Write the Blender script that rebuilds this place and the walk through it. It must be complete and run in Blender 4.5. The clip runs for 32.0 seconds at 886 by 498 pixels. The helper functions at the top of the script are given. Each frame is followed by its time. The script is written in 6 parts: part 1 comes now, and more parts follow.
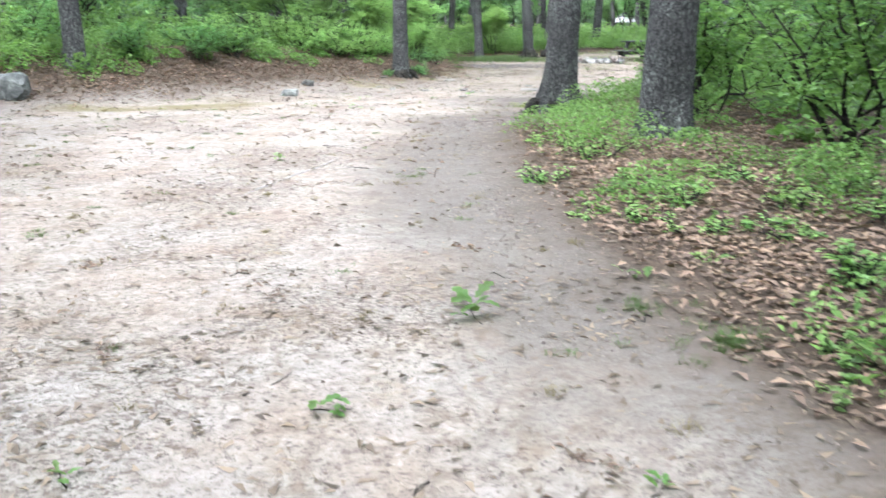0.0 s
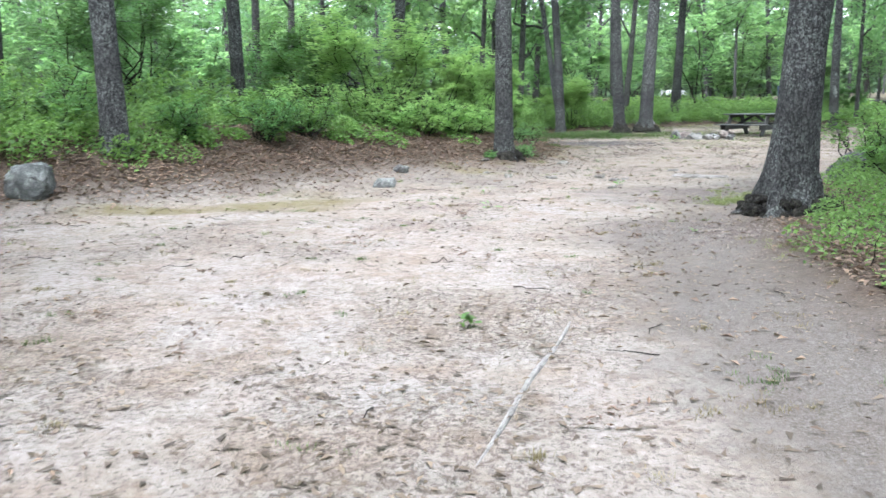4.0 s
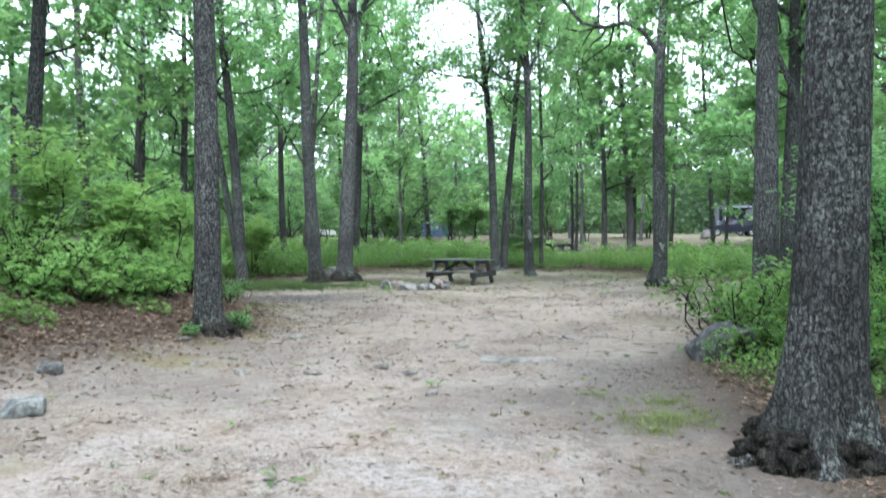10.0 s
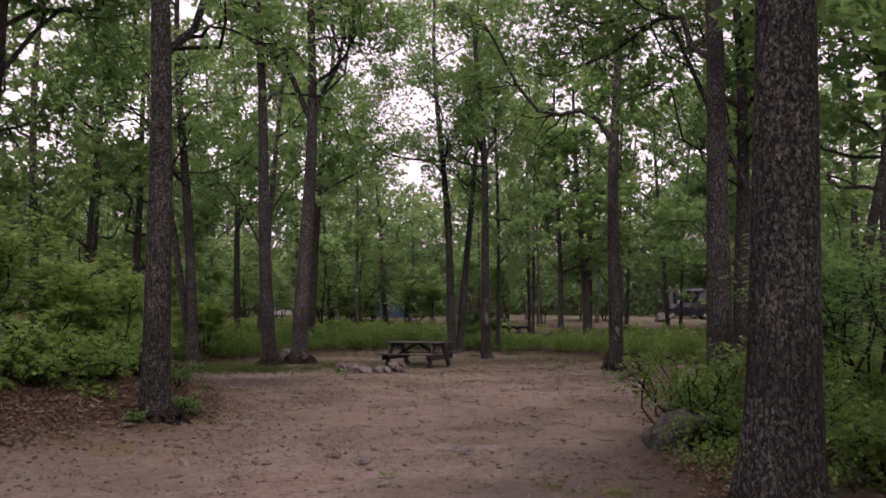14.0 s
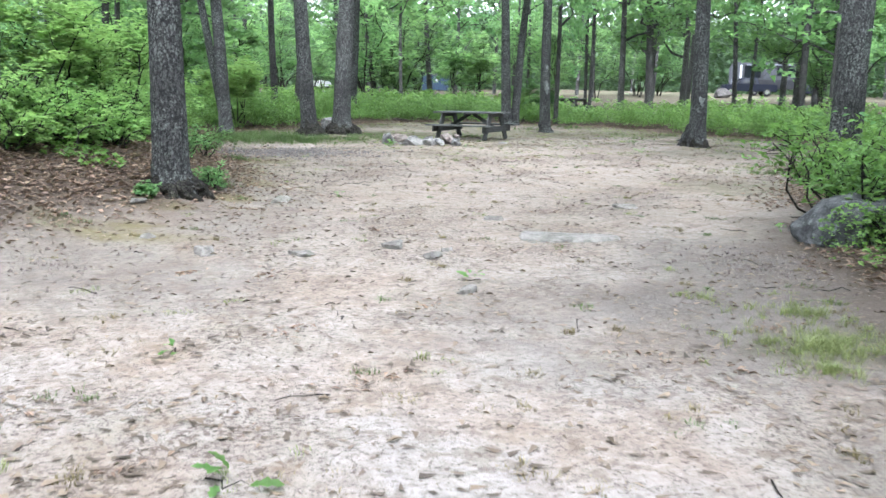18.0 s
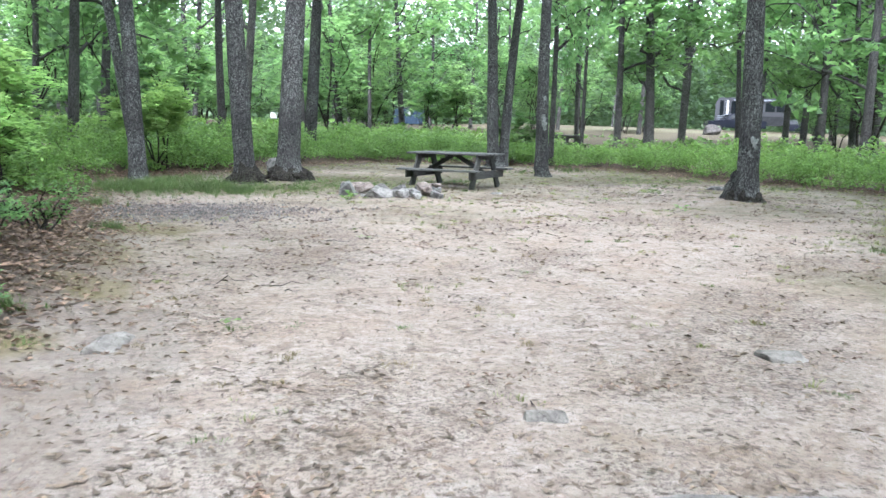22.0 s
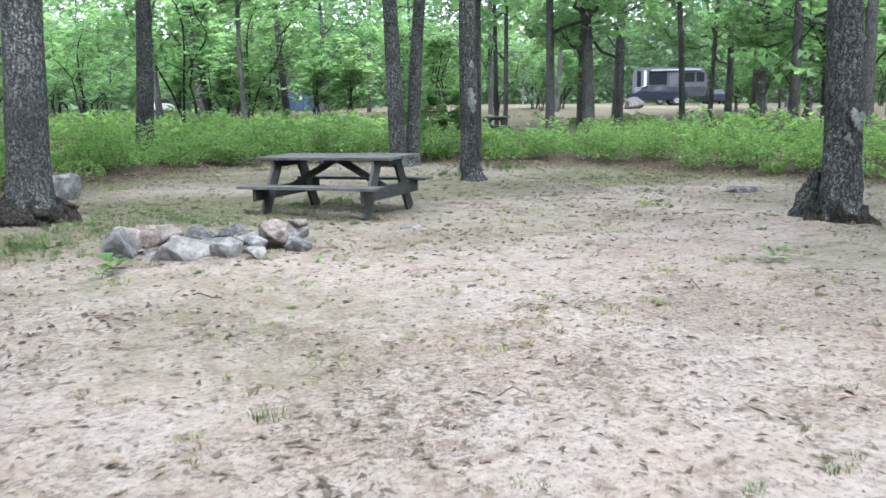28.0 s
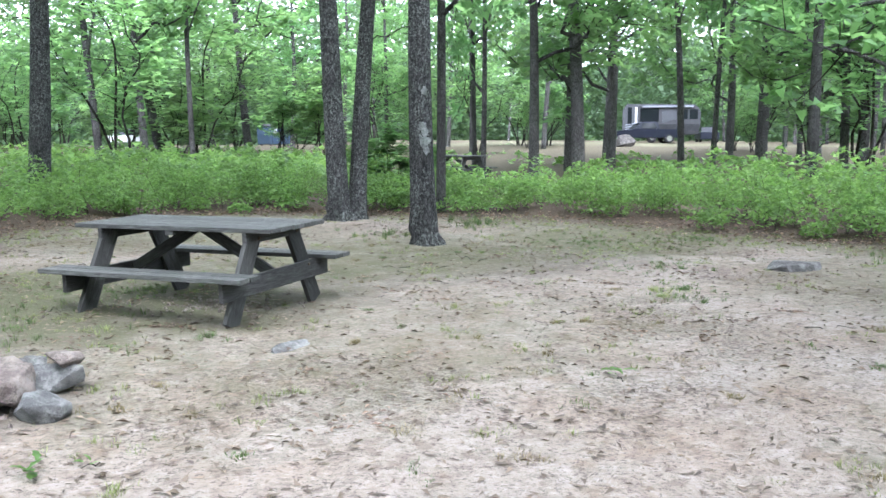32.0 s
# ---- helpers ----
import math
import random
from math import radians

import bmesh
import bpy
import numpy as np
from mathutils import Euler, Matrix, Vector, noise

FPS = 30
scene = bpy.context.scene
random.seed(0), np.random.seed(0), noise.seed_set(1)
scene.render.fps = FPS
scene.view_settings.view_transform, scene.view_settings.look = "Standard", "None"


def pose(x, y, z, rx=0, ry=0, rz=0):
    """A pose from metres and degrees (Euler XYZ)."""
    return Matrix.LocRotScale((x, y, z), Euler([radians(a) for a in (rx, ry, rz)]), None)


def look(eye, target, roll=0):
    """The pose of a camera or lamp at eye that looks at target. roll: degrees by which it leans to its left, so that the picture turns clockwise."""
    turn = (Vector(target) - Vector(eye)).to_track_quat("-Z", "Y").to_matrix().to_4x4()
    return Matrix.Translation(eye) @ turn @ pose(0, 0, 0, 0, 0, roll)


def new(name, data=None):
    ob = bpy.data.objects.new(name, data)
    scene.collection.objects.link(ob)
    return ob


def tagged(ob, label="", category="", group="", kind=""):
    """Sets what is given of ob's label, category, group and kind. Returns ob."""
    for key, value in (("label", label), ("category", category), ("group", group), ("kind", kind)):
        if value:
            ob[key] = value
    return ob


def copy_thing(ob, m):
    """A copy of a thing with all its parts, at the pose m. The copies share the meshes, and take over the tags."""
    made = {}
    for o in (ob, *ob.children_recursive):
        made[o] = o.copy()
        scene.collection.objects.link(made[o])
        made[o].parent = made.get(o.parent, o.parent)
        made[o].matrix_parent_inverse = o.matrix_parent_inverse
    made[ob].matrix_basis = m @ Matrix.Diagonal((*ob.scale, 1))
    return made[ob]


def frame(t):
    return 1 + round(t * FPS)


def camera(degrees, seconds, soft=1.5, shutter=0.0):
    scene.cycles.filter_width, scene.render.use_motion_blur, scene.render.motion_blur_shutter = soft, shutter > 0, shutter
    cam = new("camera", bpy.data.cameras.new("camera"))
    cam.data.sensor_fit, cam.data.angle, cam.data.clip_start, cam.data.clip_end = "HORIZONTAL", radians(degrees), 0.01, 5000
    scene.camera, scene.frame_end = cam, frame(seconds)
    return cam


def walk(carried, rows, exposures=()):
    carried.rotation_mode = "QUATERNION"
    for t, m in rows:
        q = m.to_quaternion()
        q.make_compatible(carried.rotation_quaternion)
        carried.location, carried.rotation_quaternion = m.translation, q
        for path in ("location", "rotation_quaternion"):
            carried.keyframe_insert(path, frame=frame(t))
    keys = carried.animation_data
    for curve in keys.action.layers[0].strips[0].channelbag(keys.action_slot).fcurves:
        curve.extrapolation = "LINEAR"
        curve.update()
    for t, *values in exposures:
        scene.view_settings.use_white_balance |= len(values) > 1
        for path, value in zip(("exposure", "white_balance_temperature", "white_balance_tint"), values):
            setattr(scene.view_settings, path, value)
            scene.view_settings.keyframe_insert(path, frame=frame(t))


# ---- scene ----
cam = camera(53.8, 32.0, 1.5, 0.3)
METRES, EYE, TILT, LEAN, TURN = 32.6, 1.5, 0.0, 0.0, 0.0
ROWS = [
    (0.0, 0.0, 0.0, 0.0, 0.0, -14.6, -0.01),
    (0.5, -0.0062, 0.0166, 0.0002, 5.74, -12.96, -0.21),
    (1.0, -0.0129, 0.0331, 0.0005, 10.47, -10.27, -0.17),
    (1.5, -0.0215, 0.0494, -0.0003, 11.2, -9.37, 1.2),
    (2.0, -0.0288, 0.0668, -0.0014, 10.39, -9.6, 1.5),
    (2.5, -0.0363, 0.0852, -0.0009, 10.95, -9.89, 0.28),
    (3.0, -0.0451, 0.1033, -0.0018, 8.16, -10.81, 0.97),
    (3.5, -0.0521, 0.1223, -0.0014, 6.03, -10.24, 0.32),
    (4.0, -0.0586, 0.1401, -0.0021, 1.79, -9.89, 0.51),
    (4.5, -0.0637, 0.1595, -0.0026, -1.45, -9.2, 0.74),
    (6.5, -0.0786, 0.2414, -0.0012, -11.22, -7.95, 1.96),
    (7.0, -0.0786, 0.262, -0.0015, -13.69, -7.84, 0.69),
    (7.5, -0.0807, 0.2819, -0.0019, -14.28, -8.0, 0.7),
    (8.0, -0.0828, 0.3003, -0.0018, -15.63, -7.75, 0.45),
    (8.5, -0.0842, 0.3165, -0.0006, -15.91, -7.46, 0.75),
    (9.0, -0.0862, 0.3264, 0.0005, -19.51, -7.03, 0.96),
    (9.5, -0.0856, 0.3294, 0.0007, -21.58, -5.92, -0.01),
    (10.0, -0.0855, 0.3287, 0.0024, -21.77, -1.02, -0.06),
    (10.5, -0.0858, 0.3284, 0.0043, -21.0, 5.53, 0.31),
    (11.0, -0.0869, 0.3276, 0.0051, -19.35, 8.94, 0.42),
    (11.5, -0.0863, 0.3291, 0.0053, -17.85, 10.4, 0.16),
    (12.0, -0.0861, 0.3295, 0.0053, -17.45, 10.31, -0.53),
    (12.5, -0.0856, 0.3298, 0.0055, -18.02, 9.76, -0.77),
    (13.0, -0.0849, 0.3294, 0.0052, -19.83, 8.81, -0.75),
    (13.5, -0.0838, 0.3305, 0.0049, -22.71, 7.01, -0.6),
    (14.0, -0.0839, 0.3308, 0.0042, -24.57, 4.26, -0.48),
    (14.5, -0.0836, 0.3324, 0.003, -25.42, 0.98, -0.48),
    (15.0, -0.0839, 0.3329, 0.0016, -25.99, -1.95, -0.57),
    (15.5, -0.0843, 0.3348, 0.0001, -25.86, -4.77, -1.1),
    (17.5, -0.0681, 0.3907, -0.0037, -22.24, -10.23, -1.64),
    (18.0, -0.064, 0.4115, -0.004, -21.96, -10.39, -1.19),
    (18.5, -0.0587, 0.4318, -0.0041, -22.35, -10.71, -0.47),
    (19.0, -0.0534, 0.4526, -0.0037, -22.03, -10.71, 0.18),
    (19.5, -0.0475, 0.4736, -0.0037, -21.91, -11.02, -0.5),
    (20.0, -0.0396, 0.4927, -0.0032, -21.53, -11.26, -1.5),
    (20.5, -0.032, 0.5125, -0.0031, -22.6, -10.87, -2.21),
    (21.0, -0.0226, 0.5311, -0.0025, -22.77, -9.41, -1.8),
    (21.5, -0.0134, 0.5519, -0.003, -23.09, -8.17, -1.2),
    (22.0, -0.0027, 0.5716, -0.0032, -23.79, -8.2, -1.67),
    (22.5, 0.0077, 0.5904, -0.0031, -23.82, -8.61, -0.89),
    (23.0, 0.0205, 0.6076, -0.0036, -22.91, -8.6, -1.43),
    (23.5, 0.0321, 0.6266, -0.0037, -21.78, -8.54, -0.92),
    (24.0, 0.0403, 0.6426, -0.0031, -22.48, -6.49, -0.78),
    (24.5, 0.0472, 0.661, -0.0028, -22.22, -5.72, -0.87),
    (25.0, 0.0524, 0.6814, -0.0024, -23.67, -6.3, -0.06),
    (25.5, 0.0591, 0.7017, -0.002, -24.58, -7.17, 0.69),
    (26.0, 0.0663, 0.7224, -0.0024, -26.78, -7.96, 0.97),
    (26.5, 0.0772, 0.7413, -0.0037, -28.23, -8.75, 0.7),
    (28.5, 0.123, 0.8133, -0.0035, -30.44, -9.22, 0.55),
    (29.0, 0.1364, 0.8293, -0.0031, -30.41, -9.0, -0.21),
    (29.5, 0.1492, 0.8469, -0.0032, -31.82, -9.28, -0.71),
    (30.0, 0.1622, 0.8621, -0.003, -31.44, -8.83, -0.88),
    (30.5, 0.1739, 0.8778, -0.0031, -31.62, -8.5, -0.12),
    (31.0, 0.1847, 0.8897, -0.0023, -32.32, -7.58, -0.22),
    (31.5, 0.1923, 0.8972, -0.0012, -31.22, -6.93, -0.51),
    (32.0, 0.1936, 0.8992, -0.0013, -30.92, -7.02, 0.01),
]
# exposure in stops, kelvin and tint along the walk
BASE = 3.63
EXPO = [(t, BASE + s, k, n) for t, s, k, n in [
    (0.0, 0.0, 5750, 12), (1.0, -0.22, 5750, 12), (2.0, -0.42, 5700, 12), (3.0, -0.3, 5680, 12), (7.0, -0.4, 5750, 11), (8.5, -0.38, 5720, 11), (9.3, -0.39, 5680, 10), (10.0, -0.63, 5550, 8), (10.7, -1.4, 5950, 22),
    (11.2, -2.55, 6350, 33), (12.0, -2.75, 6900, 26), (13.0, -2.65, 7350, 27), (14.0, -2.48, 7150, 44), (14.6, -1.5, 6300, 26), (15.0, -1.05, 5850, 20), (15.5, -0.8, 5750, 13), (17.5, -0.4, 5680, 12),
    (19.0, -0.19, 5700, 12), (21.0, -0.25, 5680, 12), (24.0, -0.26, 5660, 16), (26.0, -0.28, 5650, 15), (28.5, -0.29, 5640, 14), (30.5, -0.3, 5620, 14), (32.0, -0.2, 5580, 14)]]
walk(cam, [(t, pose(0, 0, EYE, TILT, LEAN, TURN) @ pose(METRES * x, METRES * y, METRES * z, 90 + pitch, roll, yaw)) for t, x, y, z, yaw, pitch, roll in ROWS], EXPO)

# ---- world and light: a bright overcast sky, soft high sun ----
world = bpy.data.worlds.new("overcast_sky")
scene.world = world
world.use_nodes = True
wn, wl = world.node_tree.nodes, world.node_tree.links
wn.clear()
w_sky = wn.new("ShaderNodeTexSky")
w_sky.sky_type = "NISHITA"
w_sky.sun_disc = False
w_sky.sun_elevation, w_sky.sun_rotation = radians(58), radians(200)
w_sky.air_density, w_sky.dust_density = 1.0, 4.0
w_hsv = wn.new("ShaderNodeHueSaturation")
w_hsv.inputs["Saturation"].default_value = 0.22
w_bg = wn.new("ShaderNodeBackground")
w_bg.inputs["Strength"].default_value = 0.15
w_out = wn.new("ShaderNodeOutputWorld")
wl.new(w_sky.outputs[0], w_hsv.inputs["Color"])
wl.new(w_hsv.outputs[0], w_bg.inputs["Color"])
wl.new(w_bg.outputs[0], w_out.inputs["Surface"])
sun = new("sun", bpy.data.lights.new("sun", "SUN"))
sun.data.energy, sun.data.angle, sun.data.color = 0.16, radians(40), (1.0, 0.96, 0.9)
sun.matrix_world = look((-6, -10, 40), (0, 8, 0))


# ---- materials ----
def mat(name):
    m = bpy.data.materials.new(name)
    m.use_nodes = True
    nt = m.node_tree
    nt.nodes.clear()
    out = nt.nodes.new("ShaderNodeOutputMaterial")
    bsdf = nt.nodes.new("ShaderNodeBsdfPrincipled")
    nt.links.new(bsdf.outputs[0], out.inputs["Surface"])
    bsdf.inputs["Specular IOR Level"].default_value = 0.3
    return m, nt, bsdf, out


def node(nt, kind, **sets):
    n = nt.nodes.new(kind)
    for key, value in sets.items():
        n.inputs[key.replace("_", " ")].default_value = value
    return n


def coords(nt, scale=(1, 1, 1), what="Object"):
    tc = nt.nodes.new("ShaderNodeTexCoord")
    mp = nt.nodes.new("ShaderNodeMapping")
    mp.inputs["Scale"].default_value = scale
    nt.links.new(tc.outputs[what], mp.inputs["Vector"])
    return mp.outputs[0]


def noise_tex(nt, vec, scale, detail=4, rough=0.6):
    n = node(nt, "ShaderNodeTexNoise", Scale=scale, Detail=detail, Roughness=rough)
    nt.links.new(vec, n.inputs["Vector"])
    return n.outputs["Fac"]


def ramp(nt, fac, stops):
    r = nt.nodes.new("ShaderNodeValToRGB")
    while len(r.color_ramp.elements) < len(stops):
        r.color_ramp.elements.new(0.5)
    for e, (p, c) in zip(r.color_ramp.elements, stops):
        e.position = p
        e.color = (*c, 1) if len(c) == 3 else c
    nt.links.new(fac, r.inputs["Fac"])
    return r.outputs["Color"]


def dim(c, k=0.76):
    return tuple(k * v for v in c)


def grey(a):
    return (a, a, a)


def mixc(nt, fac, a, b, mode="MIX"):
    n = nt.nodes.new("ShaderNodeMix")
    n.data_type, n.blend_type = "RGBA", mode
    for sock, v in ((n.inputs["Factor"], fac), (n.inputs["A"], a), (n.inputs["B"], b)):
        if isinstance(v, (int, float)):
            sock.default_value = v
        elif isinstance(v, tuple):
            sock.default_value = (*v, 1)
        else:
            nt.links.new(v, sock)
    return n.outputs["Result"]


def mth(nt, op, a, b=0.0):
    n = nt.nodes.new("ShaderNodeMath")
    n.operation = op
    for sock, v in ((n.inputs[0], a), (n.inputs[1], b)):
        if isinstance(v, (int, float)):
            sock.default_value = v
        else:
            nt.links.new(v, sock)
    return n.outputs[0]


def bump(nt, bsdf, height, strength, dist):
    b = node(nt, "ShaderNodeBump", Strength=strength, Distance=dist)
    nt.links.new(height, b.inputs["Height"])
    nt.links.new(b.outputs[0], bsdf.inputs["Normal"])


def leaf_mat(name, lo, hi, trans=0.45, sheen=0.45):
    """Thin leaves: diffuse, gloss and light that comes through, each leaf a little different."""
    lo, hi = dim((lo[0], lo[1], lo[2] * 0.92)), dim((hi[0], hi[1], hi[2] * 0.92))
    m, nt, bsdf, out = mat(name)
    geo = nt.nodes.new("ShaderNodeNewGeometry")
    info = nt.nodes.new("ShaderNodeObjectInfo")
    mid = tuple((a + b) / 2 for a, b in zip(lo, hi))
    col = ramp(nt, geo.outputs["Random Per Island"], [(0.0, lo), (0.5, mid), (1.0, hi)])
    patch = ramp(nt, noise_tex(nt, coords(nt), 1.3, 3, 0.6), [(0.3, grey(0.58)), (0.7, grey(1.25))])
    col = mixc(nt, 1.0, col, patch, "MULTIPLY")
    hsv = nt.nodes.new("ShaderNodeHueSaturation")
    nt.links.new(col, hsv.inputs["Color"])
    nt.links.new(mth(nt, "ADD", mth(nt, "MULTIPLY", info.outputs["Random"], 0.03), 0.485), hsv.inputs["Hue"])
    nt.links.new(mth(nt, "ADD", mth(nt, "MULTIPLY", info.outputs["Random"], 0.35), 0.82), hsv.inputs["Value"])
    nt.links.new(hsv.outputs[0], bsdf.inputs["Base Color"])
    bsdf.inputs["Roughness"].default_value = sheen
    tr = nt.nodes.new("ShaderNodeBsdfTranslucent")
    warm = mixc(nt, 0.5, hsv.outputs[0], (min(hi[0] * 1.5, 0.8), min(hi[1] * 1.45, 0.8), hi[2] * 1.0))
    nt.links.new(warm, tr.inputs["Color"])
    mx = nt.nodes.new("ShaderNodeMixShader")
    mx.inputs[0].default_value = trans
    nt.links.new(bsdf.outputs[0], mx.inputs[1])
    nt.links.new(tr.outputs[0], mx.inputs[2])
    nt.links.new(mx.outputs[0], out.inputs["Surface"])
    return m


LEAF_OAK = leaf_mat("oak_leaf", (0.074, 0.162, 0.076), (0.21, 0.378, 0.172), 0.66)
LEAF_BRIGHT = leaf_mat("understory_leaf", (0.09, 0.19, 0.09), (0.24, 0.41, 0.186), 0.66)
# Leaf green lightened to stand in for open light at the clearing's edge.
LEAF_LIT = leaf_mat("lit_bush_leaf", (0.145, 0.28, 0.115), (0.36, 0.57, 0.23), 0.66)
LEAF_FAR = leaf_mat("far_leaf", (0.054, 0.102, 0.054), (0.13, 0.215, 0.112), 0.5)
LEAF_SHRUB = leaf_mat("huckleberry_leaf", (0.034, 0.090, 0.030), (0.235, 0.405, 0.125), 0.52)
LEAF_DARK = leaf_mat("laurel_leaf", (0.056, 0.140, 0.048), (0.165, 0.32, 0.112), 0.45, 0.4)
LEAF_DRY = leaf_mat("dry_leaf", (0.072, 0.047, 0.037), (0.30, 0.212, 0.162), 0.12, 0.6)
SCRAP = leaf_mat("dry_scrap", (0.065, 0.05, 0.04), (0.225, 0.172, 0.13), 0.05, 0.7)
BLADE = leaf_mat("grass_blade", (0.035, 0.08, 0.022), (0.115, 0.18, 0.06), 0.35, 0.5)
BLADE_PALE = leaf_mat("pale_grass_blade", (0.115, 0.150, 0.058), (0.26, 0.29, 0.125), 0.35, 0.5)
BLADE_DRY = leaf_mat("dry_grass_blade", (0.10, 0.092, 0.045), (0.25, 0.21, 0.115), 0.3, 0.6)


def bark_mat(name, dark, light, lichen, amount):
    """Furrowed bark: broken uneven plates up the stem, with clustered blotches of pale lichen."""
    dark, light, lichen = dim(dark), dim(light), dim(lichen)
    m, nt, bsdf, _ = mat(name)
    info = nt.nodes.new("ShaderNodeObjectInfo")
    v2, v3 = coords(nt), coords(nt, (1, 1, 0.8))
    fur = noise_tex(nt, coords(nt, (1, 1, 0.34)), 30, 6, 0.72)
    plate, scale = nt.nodes.new("ShaderNodeTexVoronoi"), nt.nodes.new("ShaderNodeTexVoronoi")
    for vor, size, stretch in ((plate, 21.0, 0.27), (scale, 48.0, 0.85)):
        warp = nt.nodes.new("ShaderNodeVectorMath")
        warp.operation = "ADD"
        nt.links.new(coords(nt, (1, 1, stretch)), warp.inputs[0])
        push = nt.nodes.new("ShaderNodeVectorMath")
        push.operation = "SCALE"
        push.inputs["Scale"].default_value = 1.1 / size
        wob = nt.nodes.new("ShaderNodeTexNoise")
        wob.inputs["Scale"].default_value = size * 1.3
        nt.links.new(coords(nt), wob.inputs["Vector"])
        nt.links.new(wob.outputs["Color"], push.inputs[0])
        nt.links.new(push.outputs[0], warp.inputs[1])
        nt.links.new(warp.outputs[0], vor.inputs["Vector"])
        vor.inputs["Scale"].default_value = size
    plate.feature = "DISTANCE_TO_EDGE"
    crack = ramp(nt, plate.outputs["Distance"], [(0.03, grey(0)), (0.13, grey(1))])
    ridge = mth(nt, "MULTIPLY", crack, ramp(nt, fur, [(0.36, grey(0.25)), (0.52, grey(1))]))
    flake = noise_tex(nt, v3, 30, 6, 0.75)
    base = ramp(nt, flake, [(0.3, dark), (0.72, light)])
    col = mixc(nt, ridge, tuple(c * 0.75 for c in dark), base)
    tone = ramp(nt, noise_tex(nt, v2, 1.3, 4, 0.7), [(0.3, grey(0.68)), (0.7, grey(1.3))])
    col = mixc(nt, 1.0, col, tone, "MULTIPLY")
    where = ramp(nt, noise_tex(nt, v2, 1.1, 3, 0.55), [(0.38, grey(0.22)), (0.58, grey(1))])
    blot = ramp(nt, noise_tex(nt, v2, 15, 6, 0.8), [(0.56, grey(0)), (0.6, grey(0.8))])
    fleck = ramp(nt, scale.outputs["Color"], [(0.58, grey(0)), (0.74, grey(0.8))])
    patch = mth(nt, "MULTIPLY", where, mth(nt, "MAXIMUM", blot, fleck))
    patch = mth(nt, "MULTIPLY", patch, mth(nt, "ADD", mth(nt, "MULTIPLY", ridge, 0.6), 0.4))
    col = mixc(nt, mth(nt, "MULTIPLY", patch, amount), col, lichen)
    hsv = nt.nodes.new("ShaderNodeHueSaturation")
    nt.links.new(col, hsv.inputs["Color"])
    nt.links.new(mth(nt, "ADD", mth(nt, "MULTIPLY", info.outputs["Random"], 0.35), 0.82), hsv.inputs["Value"])
    nt.links.new(hsv.outputs[0], bsdf.inputs["Base Color"])
    bsdf.inputs["Roughness"].default_value = 0.92
    bsdf.inputs["Specular IOR Level"].default_value = 0.1
    h = mth(nt, "ADD", ridge, mth(nt, "MULTIPLY", flake, 0.9))
    bump(nt, bsdf, h, 1.0, 0.022)
    return m


BARK = bark_mat("oak_bark", (0.036, 0.036, 0.0365), (0.122, 0.120, 0.117), (0.31, 0.335, 0.31), 0.82)
# Far bark is lightened and greyed to paint in the distance haze.
BARK_FAR = bark_mat("hazed_bark", (0.058, 0.055, 0.054), (0.165, 0.158, 0.152), (0.27, 0.29, 0.27), 0.5)
BARK_TWIG = bark_mat("branch_bark", (0.026, 0.022, 0.020), (0.079, 0.069, 0.059), (0.165, 0.178, 0.152), 0.4)
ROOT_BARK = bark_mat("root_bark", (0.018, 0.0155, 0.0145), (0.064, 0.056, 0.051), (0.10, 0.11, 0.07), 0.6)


def stone_mat(name, a, b, spot, lich=(0.42, 0.46, 0.42), amount=0.6):
    a, b, spot, lich = dim(a), dim(b), dim(spot), dim(lich)
    m, nt, bsdf, _ = mat(name)
    v = coords(nt)
    info = nt.nodes.new("ShaderNodeObjectInfo")
    col = ramp(nt, noise_tex(nt, v, 6, 7, 0.75), [(0.34, tuple(c * 0.75 for c in a)), (0.46, tuple(c * 1.3 for c in a)), (0.6, tuple(c * 1.25 for c in b))])
    col = mixc(nt, ramp(nt, noise_tex(nt, v, 60, 3, 0.7), [(0.58, grey(0)), (0.66, grey(0.6))]), col, spot)
    col = mixc(nt, mth(nt, "MULTIPLY", ramp(nt, noise_tex(nt, v, 9, 5, 0.7), [(0.55, grey(0)), (0.64, grey(1))]), amount), col, lich)
    hsv = nt.nodes.new("ShaderNodeHueSaturation")
    nt.links.new(col, hsv.inputs["Color"])
    nt.links.new(mth(nt, "ADD", mth(nt, "MULTIPLY", info.outputs["Random"], 0.5), 0.75), hsv.inputs["Value"])
    nt.links.new(hsv.outputs[0], bsdf.inputs["Base Color"])
    bsdf.inputs["Roughness"].default_value = 0.85
    h = mth(nt, "ADD", noise_tex(nt, v, 11, 7, 0.75), mth(nt, "MULTIPLY", noise_tex(nt, v, 90, 3), 0.25))
    bump(nt, bsdf, h, 1.0, 0.05)
    return m


STONE = stone_mat("granite", (0.095, 0.095, 0.093), (0.21, 0.207, 0.20), (0.06, 0.06, 0.06), (0.28, 0.285, 0.275), 0.5)
STONE_PINK = stone_mat("pink_granite", (0.13, 0.106, 0.094), (0.265, 0.226, 0.20), (0.07, 0.06, 0.055), (0.30, 0.285, 0.27), 0.4)
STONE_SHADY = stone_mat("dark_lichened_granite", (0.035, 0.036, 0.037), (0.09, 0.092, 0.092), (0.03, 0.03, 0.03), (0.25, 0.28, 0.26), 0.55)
STONE_PALE = stone_mat("pale_granite", (0.155, 0.150, 0.140), (0.300, 0.290, 0.270), (0.085, 0.082, 0.078), (0.30, 0.30, 0.28), 0.5)
